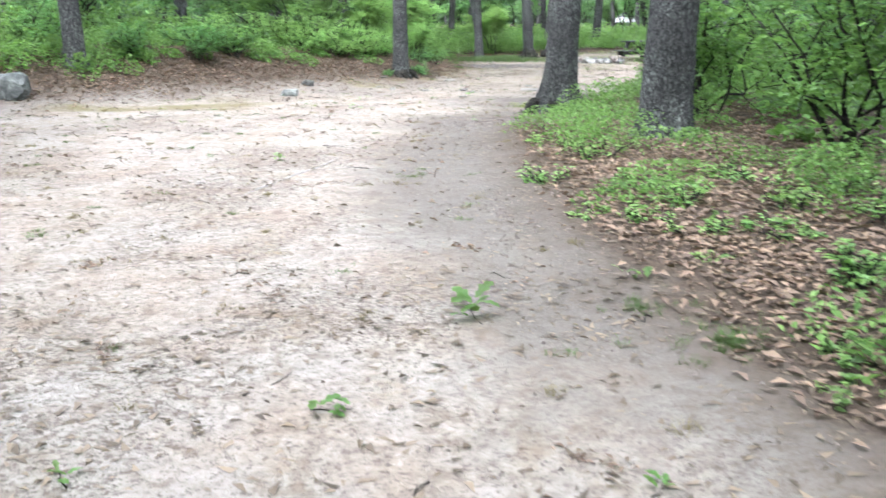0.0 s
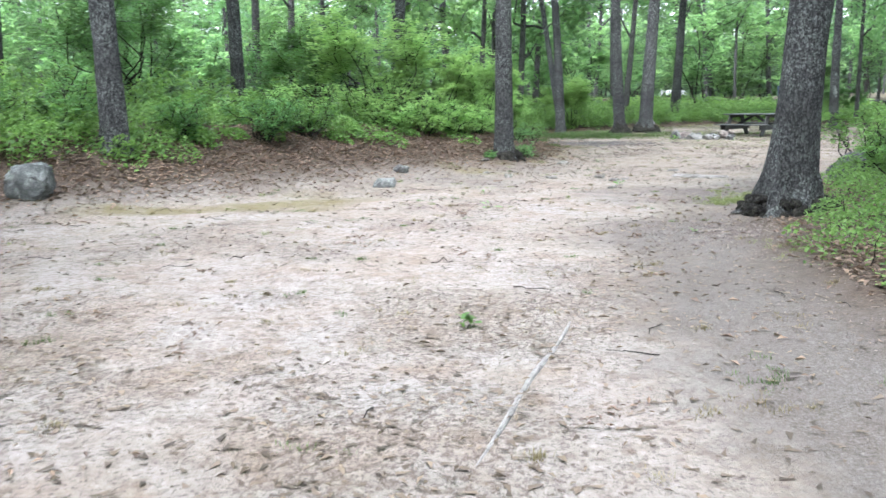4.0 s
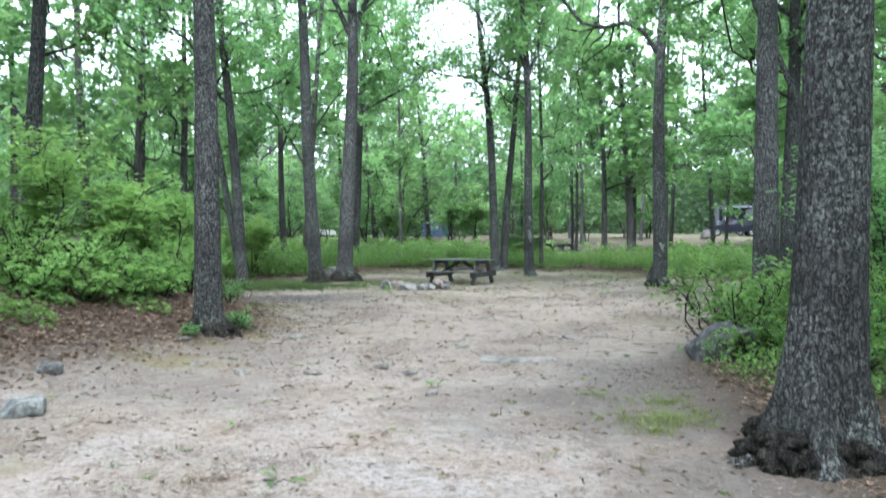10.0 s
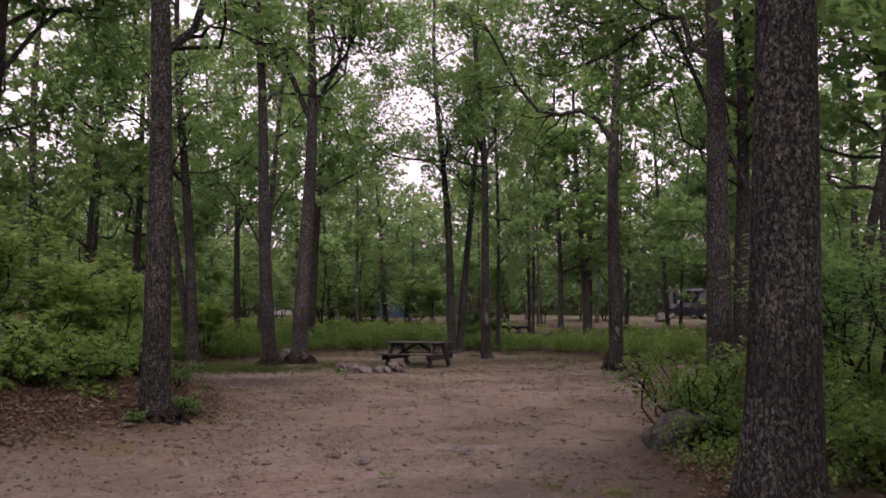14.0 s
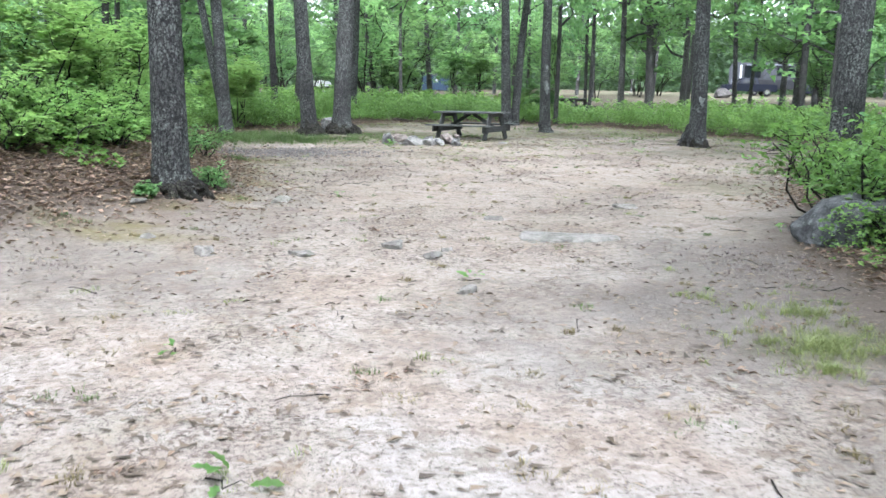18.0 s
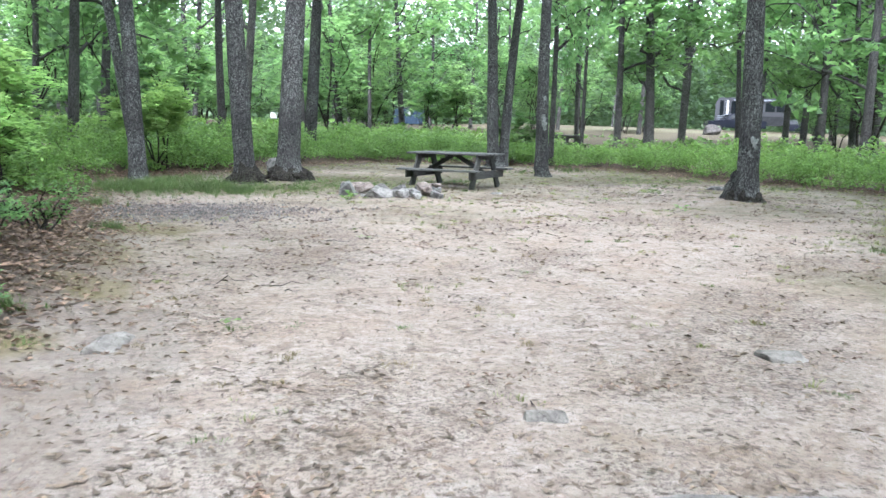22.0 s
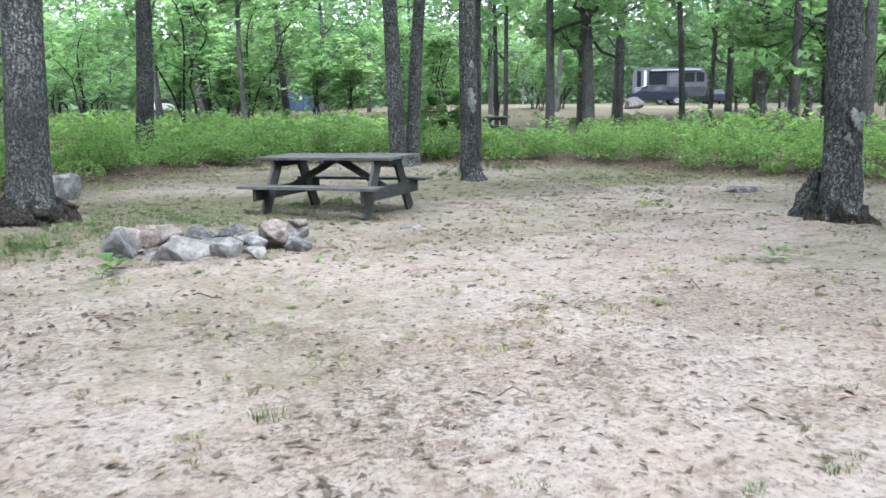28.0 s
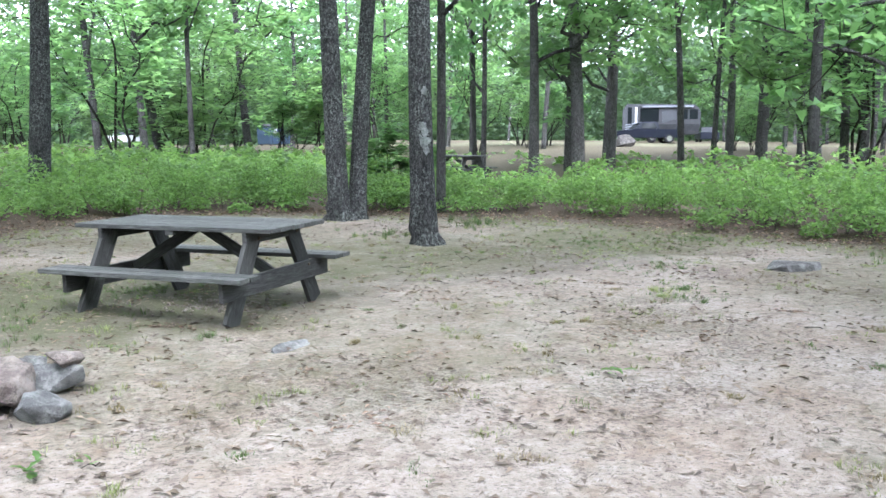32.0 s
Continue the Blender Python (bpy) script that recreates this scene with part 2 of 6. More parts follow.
STONE_DUSTY = stone_mat("dusty_granite", (0.125, 0.117, 0.104), (0.215, 0.202, 0.184), (0.09, 0.084, 0.077), (0.235, 0.23, 0.212), 0.4)
STREAK_PALE = stone_mat("pale_streak", (0.165, 0.156, 0.146), (0.24, 0.228, 0.214), (0.12, 0.112, 0.105), (0.24, 0.232, 0.22), 0.3)
STONE_BROWN = stone_mat("brown_granite", (0.035, 0.032, 0.029), (0.085, 0.077, 0.070), (0.03, 0.028, 0.026), (0.10, 0.095, 0.09), 0.4)
STONE_DARK = stone_mat("sooty_granite", (0.062, 0.060, 0.057), (0.150, 0.145, 0.138), (0.047, 0.047, 0.047), amount=0.25)
STONE_MOSS = stone_mat("lichened_granite", (0.09, 0.095, 0.092), (0.19, 0.197, 0.187), (0.055, 0.055, 0.055), (0.34, 0.365, 0.34), 0.9)

LICHEN = stone_mat("pale_lichen", (0.13, 0.14, 0.132), (0.26, 0.275, 0.26), (0.06, 0.062, 0.06), (0.3, 0.32, 0.3), 0.5)


def wood_mat(name, a, b, green):
    """Weathered boards, the grain along the object's x."""
    a, b, green = dim(a), dim(b), dim(green)
    m, nt, bsdf, _ = mat(name)
    v = coords(nt, (1.3, 11, 11))
    v1 = coords(nt)
    info = nt.nodes.new("ShaderNodeObjectInfo")
    g = noise_tex(nt, v, 6, 6, 0.65)
    col = ramp(nt, g, [(0.3, a), (0.55, tuple((p + q) / 2 for p, q in zip(a, b))), (0.75, b)])
    col = mixc(nt, ramp(nt, noise_tex(nt, v1, 4, 4), [(0.45, grey(0)), (0.7, grey(0.6))]), col, green)
    hsv = nt.nodes.new("ShaderNodeHueSaturation")
    nt.links.new(col, hsv.inputs["Color"])
    nt.links.new(mth(nt, "ADD", mth(nt, "MULTIPLY", info.outputs["Random"], 0.9), 0.6), hsv.inputs["Value"])
    nt.links.new(hsv.outputs[0], bsdf.inputs["Base Color"])
    bsdf.inputs["Roughness"].default_value = 0.75
    bump(nt, bsdf, g, 1.0, 0.012)
    return m


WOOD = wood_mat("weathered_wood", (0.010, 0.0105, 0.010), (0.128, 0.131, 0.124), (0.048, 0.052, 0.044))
# Darker wood for the table's legs, cleats and braces and the post.
WOOD_DARK = wood_mat("dark_wood", (0.009, 0.009, 0.0085), (0.085, 0.085, 0.081), (0.034, 0.037, 0.032))


def paint_mat(name, c, rough=0.4, metal=0.0, dirt=0.25):
    c = dim(c)
    m, nt, bsdf, _ = mat(name)
    v = coords(nt)
    col = mixc(nt, mth(nt, "MULTIPLY", ramp(nt, noise_tex(nt, v, 3, 6, 0.7), [(0.4, grey(0)), (0.75, grey(1))]), dirt), c, tuple(0.35 * x + 0.06 for x in c))
    nt.links.new(col, bsdf.inputs["Base Color"])
    bsdf.inputs["Roughness"].default_value, bsdf.inputs["Metallic"].default_value = rough, metal
    if max(c) < 0.02 and rough > 0.1:
        bsdf.inputs["Specular IOR Level"].default_value = 0.15
    return m


STEEL = paint_mat("rusty_steel", (0.12, 0.09, 0.07), 0.6, 0.7)
RUBBER = paint_mat("rubber", (0.02, 0.02, 0.02), 0.8)
BLACK_PAINT = paint_mat("black_car_paint", (0.006, 0.008, 0.016), 0.42, 0, 0.06)
DARK_GLASS = paint_mat("dark_glass", (0.01, 0.012, 0.014), 0.06, 0, 0)
WHITE_PAINT = paint_mat("white_paint", (0.525, 0.532, 0.532), 0.35)
GREY_PAINT = paint_mat("grey_paint", (0.210, 0.224, 0.252), 0.35)
CAMPER_PAINT = paint_mat("camper_grey_paint", (0.05, 0.053, 0.06), 0.45)
CHARCOAL_PAINT = paint_mat("charcoal_paint", (0.03, 0.032, 0.036), 0.55)
BLUE_PAINT = paint_mat("blue_bin_paint", (0.024, 0.046, 0.078), 0.5)
BLACK_PLASTIC = paint_mat("black_plastic", (0.016, 0.017, 0.019), 0.75)
CHROME = paint_mat("chrome", (0.6, 0.6, 0.6), 0.2, 0.9, 0.1)


# ---- plan: the edge of the sandy clearing and drive ----
EDGE = [(3.5, -16), (1.9, -4), (1.65, 2.6), (1.35, 4.7), (1.05, 7.2), (0.9, 10.8), (1.15, 13.0), (1.5, 14.6), (2.7, 17.0), (4.2, 19.6), (6.0, 21.2), (8.2, 23.6), (10.5, 26.0),
        (15.0, 29.0), (18.2, 32.5), (18.4, 36.8), (17.3, 40.0), (16.2, 41.8), (14.6, 43.6), (12.6, 45.4), (10.6, 46.2), (8.7, 45.2), (6.3, 43.6), (4.4, 41.6), (2.9, 40.2),
        (1.1, 39.6), (0.2, 38.0), (0.0, 35.2), (0.0, 32.0), (0.0, 29.4), (-0.3, 27.0), (-0.7, 25.2), (-2.2, 23.8), (-4.2, 21.0), (-5.8, 18.6), (-7.4, 16.6), (-9.4, 15.9), (-12.5, 15.6),
        (-18, 13.5), (-30, 8), (-30, -4), (-14, -6), (-9, -16)]
EDGE_A = np.array(EDGE, float)
EDGE_B = np.roll(EDGE_A, -1, axis=0)
ROAD = np.array([(0, 122), (22, 108), (38, 99), (52, 86), (64, 76), (78, 66), (120, 48)], float)


def edge_dist(x, y):
    """Metres outside the clearing (negative inside), for arrays."""
    x, y = np.asarray(x, float), np.asarray(y, float)
    best = np.full(x.shape, 1e9)
    inside = np.zeros(x.shape, bool)
    for (ax, ay), (bx, by) in zip(EDGE_A, EDGE_B):
        dx, dy = bx - ax, by - ay
        k = np.clip(((x - ax) * dx + (y - ay) * dy) / (dx * dx + dy * dy), 0, 1)
        best = np.minimum(best, np.hypot(x - ax - k * dx, y - ay - k * dy))
        if ay != by:
            cross = (ay > y) != (by > y)
            inside ^= cross & (x < (bx - ax) * (y - ay) / (by - ay) + ax)
    return np.where(inside, -best, best)


def road_dist(x, y):
    x, y = np.asarray(x, float), np.asarray(y, float)
    best = np.full(x.shape, 1e9)
    for (ax, ay), (bx, by) in zip(ROAD[:-1], ROAD[1:]):
        dx, dy = bx - ax, by - ay
        k = np.clip(((x - ax) * dx + (y - ay) * dy) / (dx * dx + dy * dy), 0, 1)
        best = np.minimum(best, np.hypot(x - ax - k * dx, y - ay - k * dy))
    return best


def smooth(a):
    a = np.clip(a, 0, 1)
    return a * a * (3 - 2 * a)


def ground_z(x, y):
    """Height of the ground: flat sand, a low bank at its edge, and a slow rise to the far road."""
    x, y = np.asarray(x, float), np.asarray(y, float)
    d = edge_dist(x, y)
    left = smooth((2.0 - x) / 4.0) * smooth((34 - y) / 8.0)
    far_left = smooth((-2.0 - x) / 4.0) * smooth((34 - y) / 8.0)
    z = -0.08 + smooth((d + 1.3) / 3.2) * (0.16 + 0.55 * left + 0.25 * far_left) + 0.022 * np.clip(d - 4, 0, 45)
    z = z + 0.03 * np.sin(x * 0.9 + 1.3) * np.sin(y * 0.7) * smooth((d + 2) / 3)
    z = z + 0.16 * np.exp(-((x - 4.1) ** 2 + (y - 37.6) ** 2) / 4.5) + 0.14 * smooth((y - 38.5) / 4.5) * smooth((4 - d) / 6) + 0.08 * np.exp(-((x - 12.8) ** 2 + (y - 32.7) ** 2) / 1.5)
    z = z + (0.26 * smooth((y - 76) / 10) + 0.012 * np.clip(y - 84, 0, 25)) * smooth((x - 42) / 10)
    return z + 0.012 * np.sin(x * 2.1 + 0.6 * y) * np.sin(1.7 * y + 0.4)


def patches(x, y, size, seed=0.0):
    """Soft random patches from 0 to 1, about size metres across."""
    total, gain = np.zeros(np.shape(x)), 0.0
    for o, w in ((1.0, 0.6), (2.3, 0.4)):
        u, v = np.asarray(x, float) * o / size + seed * 7.3, np.asarray(y, float) * o / size - seed * 3.1
        i, j = np.floor(u), np.floor(v)
        a, b = smooth(u - i), smooth(v - j)

        def cell(p, q):
            h = np.sin(p * 127.1 + q * 311.7 + seed * 17.0) * 43758.5453
            return h - np.floor(h)
        total = total + w * ((cell(i, j) * (1 - a) + cell(i + 1, j) * a) * (1 - b) + (cell(i, j + 1) * (1 - a) + cell(i + 1, j + 1) * a) * b)
        gain += w
    return total / gain


def debris_at(x, y):
    """How thickly dry scraps gather on the sand, from 0 to 1."""
    p = 0.6 * patches(x, y, 1.5, 1.0) + 0.4 * patches(x, y, 0.5, 2.0)
    return smooth((p - 0.42) / 0.26)


def gz(x, y):
    return float(ground_z(np.array([x]), np.array([y]))[0])


# ---- building helpers ----
rng = np.random.default_rng(7)


def mesh_from(name, verts, faces, material, smooth_faces=True):
    me = bpy.data.meshes.new(name)
    verts = np.asarray(verts, np.float32)
    faces = np.asarray(faces, np.int32)
    n, k = faces.shape
    me.vertices.add(len(verts))
    me.vertices.foreach_set("co", verts.ravel())
    me.loops.add(n * k)
    me.loops.foreach_set("vertex_index", faces.ravel())
    me.polygons.add(n)
    me.polygons.foreach_set("loop_start", np.arange(0, n * k, k, dtype=np.int32))
    me.polygons.foreach_set("use_smooth", np.full(n, smooth_faces, dtype=bool))
    me.update(calc_edges=True)
    me.validate()
    me.materials.append(material)
    return me


def part(name, data, material, parent, label=""):
    """Links a bmesh or a mesh as one object under its thing."""
    if isinstance(data, bmesh.types.BMesh):
        me = bpy.data.meshes.new(name)
        data.to_mesh(me)
        data.free()
        me.materials.append(material)
    else:
        me = data
    ob = new(name, me)
    ob.parent = parent
    if label:
        ob["label"] = label
    return ob


def thing(name, m, label, category, group=""):
    e = new(name)
    e.empty_display_size = 0.2
    e.matrix_world = m
    return tagged(e, label, category, group)


def tube(points, radii, sides=8, flare=None, rough=0.0, close=True):
    """A tapered tube along points; flare(angle, i) scales a ring."""
    pts = np.asarray(points, float)
    rad = np.asarray(radii, float)
    n = len(pts)
    tang = np.gradient(pts, axis=0)
    tang /= np.linalg.norm(tang, axis=1)[:, None] + 1e-9
    ref = np.array([1.0, 0.13, 0.07])
    u = np.cross(tang, ref)
    bad = np.linalg.norm(u, axis=1) < 0.1
    u[bad] = np.cross(tang[bad], np.array([0.1, 1.0, 0.05]))
    u /= np.linalg.norm(u, axis=1)[:, None]
    v = np.cross(tang, u)
    ang = np.linspace(0, 2 * np.pi, sides, endpoint=False)
    r = np.repeat(rad[:, None], sides, axis=1)
    if flare is not None:
        r = r * flare(ang, n)
    if rough:
        r = r * (1 + rough * rng.standard_normal(r.shape))
    vs = pts[:, None, :] + r[:, :, None] * (np.cos(ang)[None, :, None] * u[:, None, :] + np.sin(ang)[None, :, None] * v[:, None, :])
    i, j = np.meshgrid(np.arange(n - 1), np.arange(sides), indexing="ij")
    a = i * sides + j
    b = i * sides + (j + 1) % sides
    fs = np.stack([a, b, b + sides, a + sides], axis=-1).reshape(-1, 4)
    return vs.reshape(-1, 3), fs


class Geo:
    def __init__(self):
        self.v, self.f, self.n = [], [], 0

    def add(self, v, f):
        self.v.append(v)
        self.f.append(f + self.n)
        self.n += len(v)

    def mesh(self, name, material, sm=True):
        return mesh_from(name, np.concatenate(self.v), np.concatenate(self.f), material, sm)


def leaf_cloud(centres, size, up=0.6, aspect=0.55, vary=0.35, fold=0.25, droop=0.0, plain=False):
    """One folded four-cornered leaf at each centre: numpy arrays of vertices and faces."""
    c = np.asarray(centres, float)
    n = len(c)
    nor = rng.standard_normal((n, 3))
    nor /= np.linalg.norm(nor, axis=1)[:, None]
    nor[:, 2] = np.abs(nor[:, 2])
    nor = nor * (1 - up) + np.array([0, 0, 1.0]) * up
    nor /= np.linalg.norm(nor, axis=1)[:, None]
    a = rng.standard_normal((n, 3))
    a -= nor * np.sum(a * nor, axis=1)[:, None]
    a /= np.linalg.norm(a, axis=1)[:, None]
    a[:, 2] -= droop
    b = np.cross(nor, a)
    s = size * (1 + vary * rng.uniform(-1, 1, n))[:, None]
    w = s * aspect
    if plain:
        v = np.stack([c - a * s * 0.5 - b * w * 0.45, c + a * s * 0.55, c - a * s * 0.3 + b * w * 0.7], axis=1)
        return v.reshape(-1, 3), np.arange(3 * n).reshape(n, 3)
    v = np.stack([c - a * s * 0.5, c + b * w * 0.5 + nor * w * fold, c + a * s * 0.5, c - b * w * 0.5 + nor * w * fold], axis=1)
    f = np.arange(4 * n).reshape(n, 4)[:, [0, 1, 2, 3]]
    tri = np.concatenate([f[:, [0, 1, 2]], f[:, [0, 2, 3]]])
    return v.reshape(-1, 3), tri


# ---- ground ----
def axis_points(lo, hi, step, reach, grow=1.16):
    mid = list(np.arange(lo, hi + 1e-6, step))
    a, s = [], step
    x = hi
    while x < reach:
        s *= grow
        x += s
        a.append(x)
    b, s = [], step
    x = lo
    while x > -reach:
        s *= grow
        x -= s
        b.append(x)
    return np.array(b[::-1] + mid + a)


def build_ground():
    xs, ys = axis_points(-14, 20, 0.2, 1500), axis_points(-3, 48, 0.2, 1500)
    X, Y = np.meshgrid(xs, ys, indexing="ij")
    d = edge_dist(X, Y)
    Z = ground_z(X, Y) + rng.standard_normal(X.shape) * 0.004
    nx, ny = X.shape
    i, j = np.meshgrid(np.arange(nx - 1), np.arange(ny - 1), indexing="ij")
    a = i * ny + j
    faces = np.stack([a, a + ny, a + ny + 1, a + 1], axis=-1).reshape(-1, 4)
    me = mesh_from("ground", np.stack([X, Y, Z], axis=-1).reshape(-1, 3), faces, GROUND)
    rd = road_dist(X, Y)
    sand = np.maximum(smooth((1.0 - d) / 2.4), smooth((4.5 - rd) / 2.0))

    def blob(cx, cy, rx, ry, turn=0.0):
        c, s = math.cos(turn), math.sin(turn)
        u, v = (X - cx) * c + (Y - cy) * s, -(X - cx) * s + (Y - cy) * c
        return smooth(1.4 - np.hypot(u / rx, v / ry))

    grass = np.maximum.reduce([blob(1.6, 36.6, 1.8, 1.5), blob(3.4, 35.9, 2.0, 0.9), 0.8 * blob(1.95, 17.1, 0.65, 0.45), blob(6.6, 38.9, 2.8, 2.0), 0.85 * blob(5.0, 36.4, 1.6, 1.2), 0.9 * blob(15.5, 39.5, 2.7, 2.2),
                               0.85 * blob(11.5, 39.5, 3.5, 2.2), 0.6 * blob(15.5, 34.5, 2.5, 2.5), 0.6 * blob(7.5, 24.5, 1.4, 1.4), 0.55 * blob(12.0, 31.0, 2.5, 1.5), 0.5 * blob(9.2, 35.3, 4.0, 2.2), 0.75 * blob(9.5, 42.5, 3.0, 1.8), 0.85 * blob(7.4, 38.0, 3.6, 2.6), 0.7 * blob(4.6, 36.0, 2.0, 1.4), 0.5 * blob(5.6, 31.6, 1.9, 1.7), 0.5 * blob(8.6, 34.6, 1.8, 1.0),
                               0.55 * blob(4.5, 33.6, 2.0, 0.8), 0.72 * smooth((d + 2.1) / 1.4) * (Y > 27) * (X > 1)])
    moss = np.maximum.reduce([blob(-1.35, 23.8, 0.5, 0.3, 0.3), blob(-0.45, 24.6, 0.5, 0.3, 0.4), blob(0.1, 26.4, 0.5, 0.6), blob(-1.6, 22.8, 0.4, 0.25, 0.2), blob(-4.6, 17.0, 1.7, 0.6, 0.5), blob(-6.2, 16.2, 1.3, 0.4, 0.3), 0.8 * blob(-4.2, 16.6, 0.7, 0.6), 0.7 * blob(-4.4, 18.2, 0.6, 0.5), 0.8 * blob(-1.9, 22.3, 1.2, 0.5, -0.6), 0.8 * blob(0.3, 28.2, 0.6, 1.2), 0.9 * blob(0.9, 30.3, 0.9, 0.9)])
    # Gravel and soil, with shade painted along the drive and under the table.
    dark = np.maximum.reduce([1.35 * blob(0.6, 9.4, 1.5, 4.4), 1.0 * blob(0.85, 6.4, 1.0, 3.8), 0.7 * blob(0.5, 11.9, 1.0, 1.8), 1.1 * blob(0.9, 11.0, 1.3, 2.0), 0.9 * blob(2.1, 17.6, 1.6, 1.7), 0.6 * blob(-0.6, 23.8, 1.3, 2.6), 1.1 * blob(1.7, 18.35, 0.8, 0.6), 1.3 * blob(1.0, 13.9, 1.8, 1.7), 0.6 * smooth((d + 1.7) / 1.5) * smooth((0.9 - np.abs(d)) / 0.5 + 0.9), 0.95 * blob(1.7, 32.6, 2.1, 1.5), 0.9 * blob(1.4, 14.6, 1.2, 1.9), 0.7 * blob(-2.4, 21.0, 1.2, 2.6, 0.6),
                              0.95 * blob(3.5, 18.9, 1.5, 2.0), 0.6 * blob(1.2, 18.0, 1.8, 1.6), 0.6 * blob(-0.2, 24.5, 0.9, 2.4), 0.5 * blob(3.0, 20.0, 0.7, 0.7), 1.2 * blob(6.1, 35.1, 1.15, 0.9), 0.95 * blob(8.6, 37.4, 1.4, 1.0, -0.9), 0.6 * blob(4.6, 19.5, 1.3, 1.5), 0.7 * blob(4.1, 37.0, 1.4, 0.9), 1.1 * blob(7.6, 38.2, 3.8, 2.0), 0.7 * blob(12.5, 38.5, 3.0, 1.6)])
    debris = debris_at(X, Y)
    sand = sand * (1 - 0.3 * blob(-1.2, 22.9, 1.5, 2.8, 0.35))
    beyond = smooth((d - 5.5) / 4.0) * smooth((X - 14) / 6.0)
    sand = np.maximum(sand, 0.5 * beyond)
    grass = np.maximum(grass, 0.95 * beyond)
    for key, arr in (("sand", sand), ("grassy", grass), ("mossy", moss), ("gravel_shade", dark), ("debris", debris), ("chalky", smooth((23 - Y) / 8))):
        at = me.attributes.new(key, "FLOAT", "POINT")
        at.data.foreach_set("value", arr.astype(np.float32).ravel())
    g = new("ground", me)
    tagged(g, "pale sandy clearing floor with leaf litter at its edges", "ground", kind="structure")


def ground_mat():
    m, nt, bsdf, _ = mat("sandy_ground")
    v = coords(nt)

    def attr(nm):
        a = nt.nodes.new("ShaderNodeAttribute")
        a.attribute_name = nm
        return a.outputs["Fac"]

    big, med, fine, tiny = noise_tex(nt, v, 0.5, 4, 0.6), noise_tex(nt, v, 2.6, 6, 0.7), noise_tex(nt, v, 33, 6, 0.8), noise_tex(nt, v, 80, 4, 0.75)
    tone, ochre, clump = noise_tex(nt, v, 1.0, 5, 0.62), noise_tex(nt, v, 1.9, 6, 0.7), noise_tex(nt, v, 6.5, 5, 0.62)
    mottle, drygrass = noise_tex(nt, v, 15, 7, 0.8), noise_tex(nt, v, 0.9, 6, 0.72)
    heap = mth(nt, "ADD", mth(nt, "MULTIPLY", attr("debris"), 0.05), fine)
    warm = ramp(nt, tone, [(0.38, (0.300, 0.248, 0.206)), (0.5, (0.325, 0.282, 0.245)), (0.6, (0.352, 0.318, 0.286)), (0.7, (0.305, 0.268, 0.228))])
    cool = ramp(nt, tone, [(0.38, (0.300, 0.250, 0.214)), (0.5, (0.322, 0.288, 0.265)), (0.58, (0.346, 0.324, 0.308)), (0.7, (0.305, 0.280, 0.255))])
    sand = mixc(nt, attr("chalky"), warm, cool)
    sand = mixc(nt, ramp(nt, big, [(0.45, grey(0)), (0.65, grey(0.5))]), sand, (0.285, 0.240, 0.198))
    sand = mixc(nt, ramp(nt, mottle, [(0.5, grey(0)), (0.6, grey(0.6))]), sand, (0.172, 0.142, 0.122))
    sand = mixc(nt, ramp(nt, mottle, [(0.36, grey(0.7)), (0.46, grey(0))]), sand, (0.415, 0.384, 0.357))
    sand = mixc(nt, ramp(nt, clump, [(0.55, grey(0)), (0.64, grey(0.62))]), sand, (0.178, 0.142, 0.110))
    sand = mixc(nt, ramp(nt, clump, [(0.34, grey(0.4)), (0.44, grey(0))]), sand, (0.400, 0.370, 0.343))
    sand = mixc(nt, ramp(nt, ochre, [(0.57, grey(0)), (0.67, grey(0.5))]), sand, (0.225, 0.165, 0.112))
    sand = mixc(nt, ramp(nt, drygrass, [(0.52, grey(0)), (0.68, grey(0.32))]), sand, (0.215, 0.185, 0.135))
    sand = mixc(nt, mth(nt, "MULTIPLY", attr("debris"), 0.12), sand, (0.15, 0.122, 0.10))
    sand = mixc(nt, ramp(nt, heap, [(0.54, grey(0)), (0.6, grey(0.8))]), sand, (0.105, 0.085, 0.07))
    sand = mixc(nt, ramp(nt, tiny, [(0.56, grey(0)), (0.68, grey(0.34))]), sand, (0.125, 0.105, 0.09))
    litter = ramp(nt, fine, [(0.3, (0.035, 0.027, 0.022)), (0.5, (0.090, 0.068, 0.053)), (0.7, (0.175, 0.135, 0.105))])
    litter = mixc(nt, ramp(nt, tiny, [(0.5, grey(0)), (0.7, grey(0.6))]), litter, (0.042, 0.032, 0.021))
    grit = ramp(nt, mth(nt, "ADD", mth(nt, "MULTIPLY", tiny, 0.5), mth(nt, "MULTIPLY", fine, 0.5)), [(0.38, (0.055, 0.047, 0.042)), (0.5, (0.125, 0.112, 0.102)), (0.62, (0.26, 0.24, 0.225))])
    green = ramp(nt, fine, [(0.3, (0.050, 0.062, 0.028)), (0.7, (0.145, 0.145, 0.078))])
    mossc = ramp(nt, fine, [(0.3, (0.105, 0.094, 0.042)), (0.7, (0.205, 0.178, 0.088))])

    def patchy(a, gain, lo, hi):
        s = mth(nt, "ADD", mth(nt, "MULTIPLY", a, gain), mth(nt, "SUBTRACT", mth(nt, "ADD", mth(nt, "MULTIPLY", med, 1.5), mth(nt, "MULTIPLY", fine, 0.8)), 1.2))
        return ramp(nt, s, [(lo, grey(0)), (hi, grey(1))])

    # The grit colour carries both real gravel and the painted shade.
    col = mixc(nt, mth(nt, "MULTIPLY", patchy(attr("gravel_shade"), 1.0, 0.1, 1.05), 0.85), sand, grit)
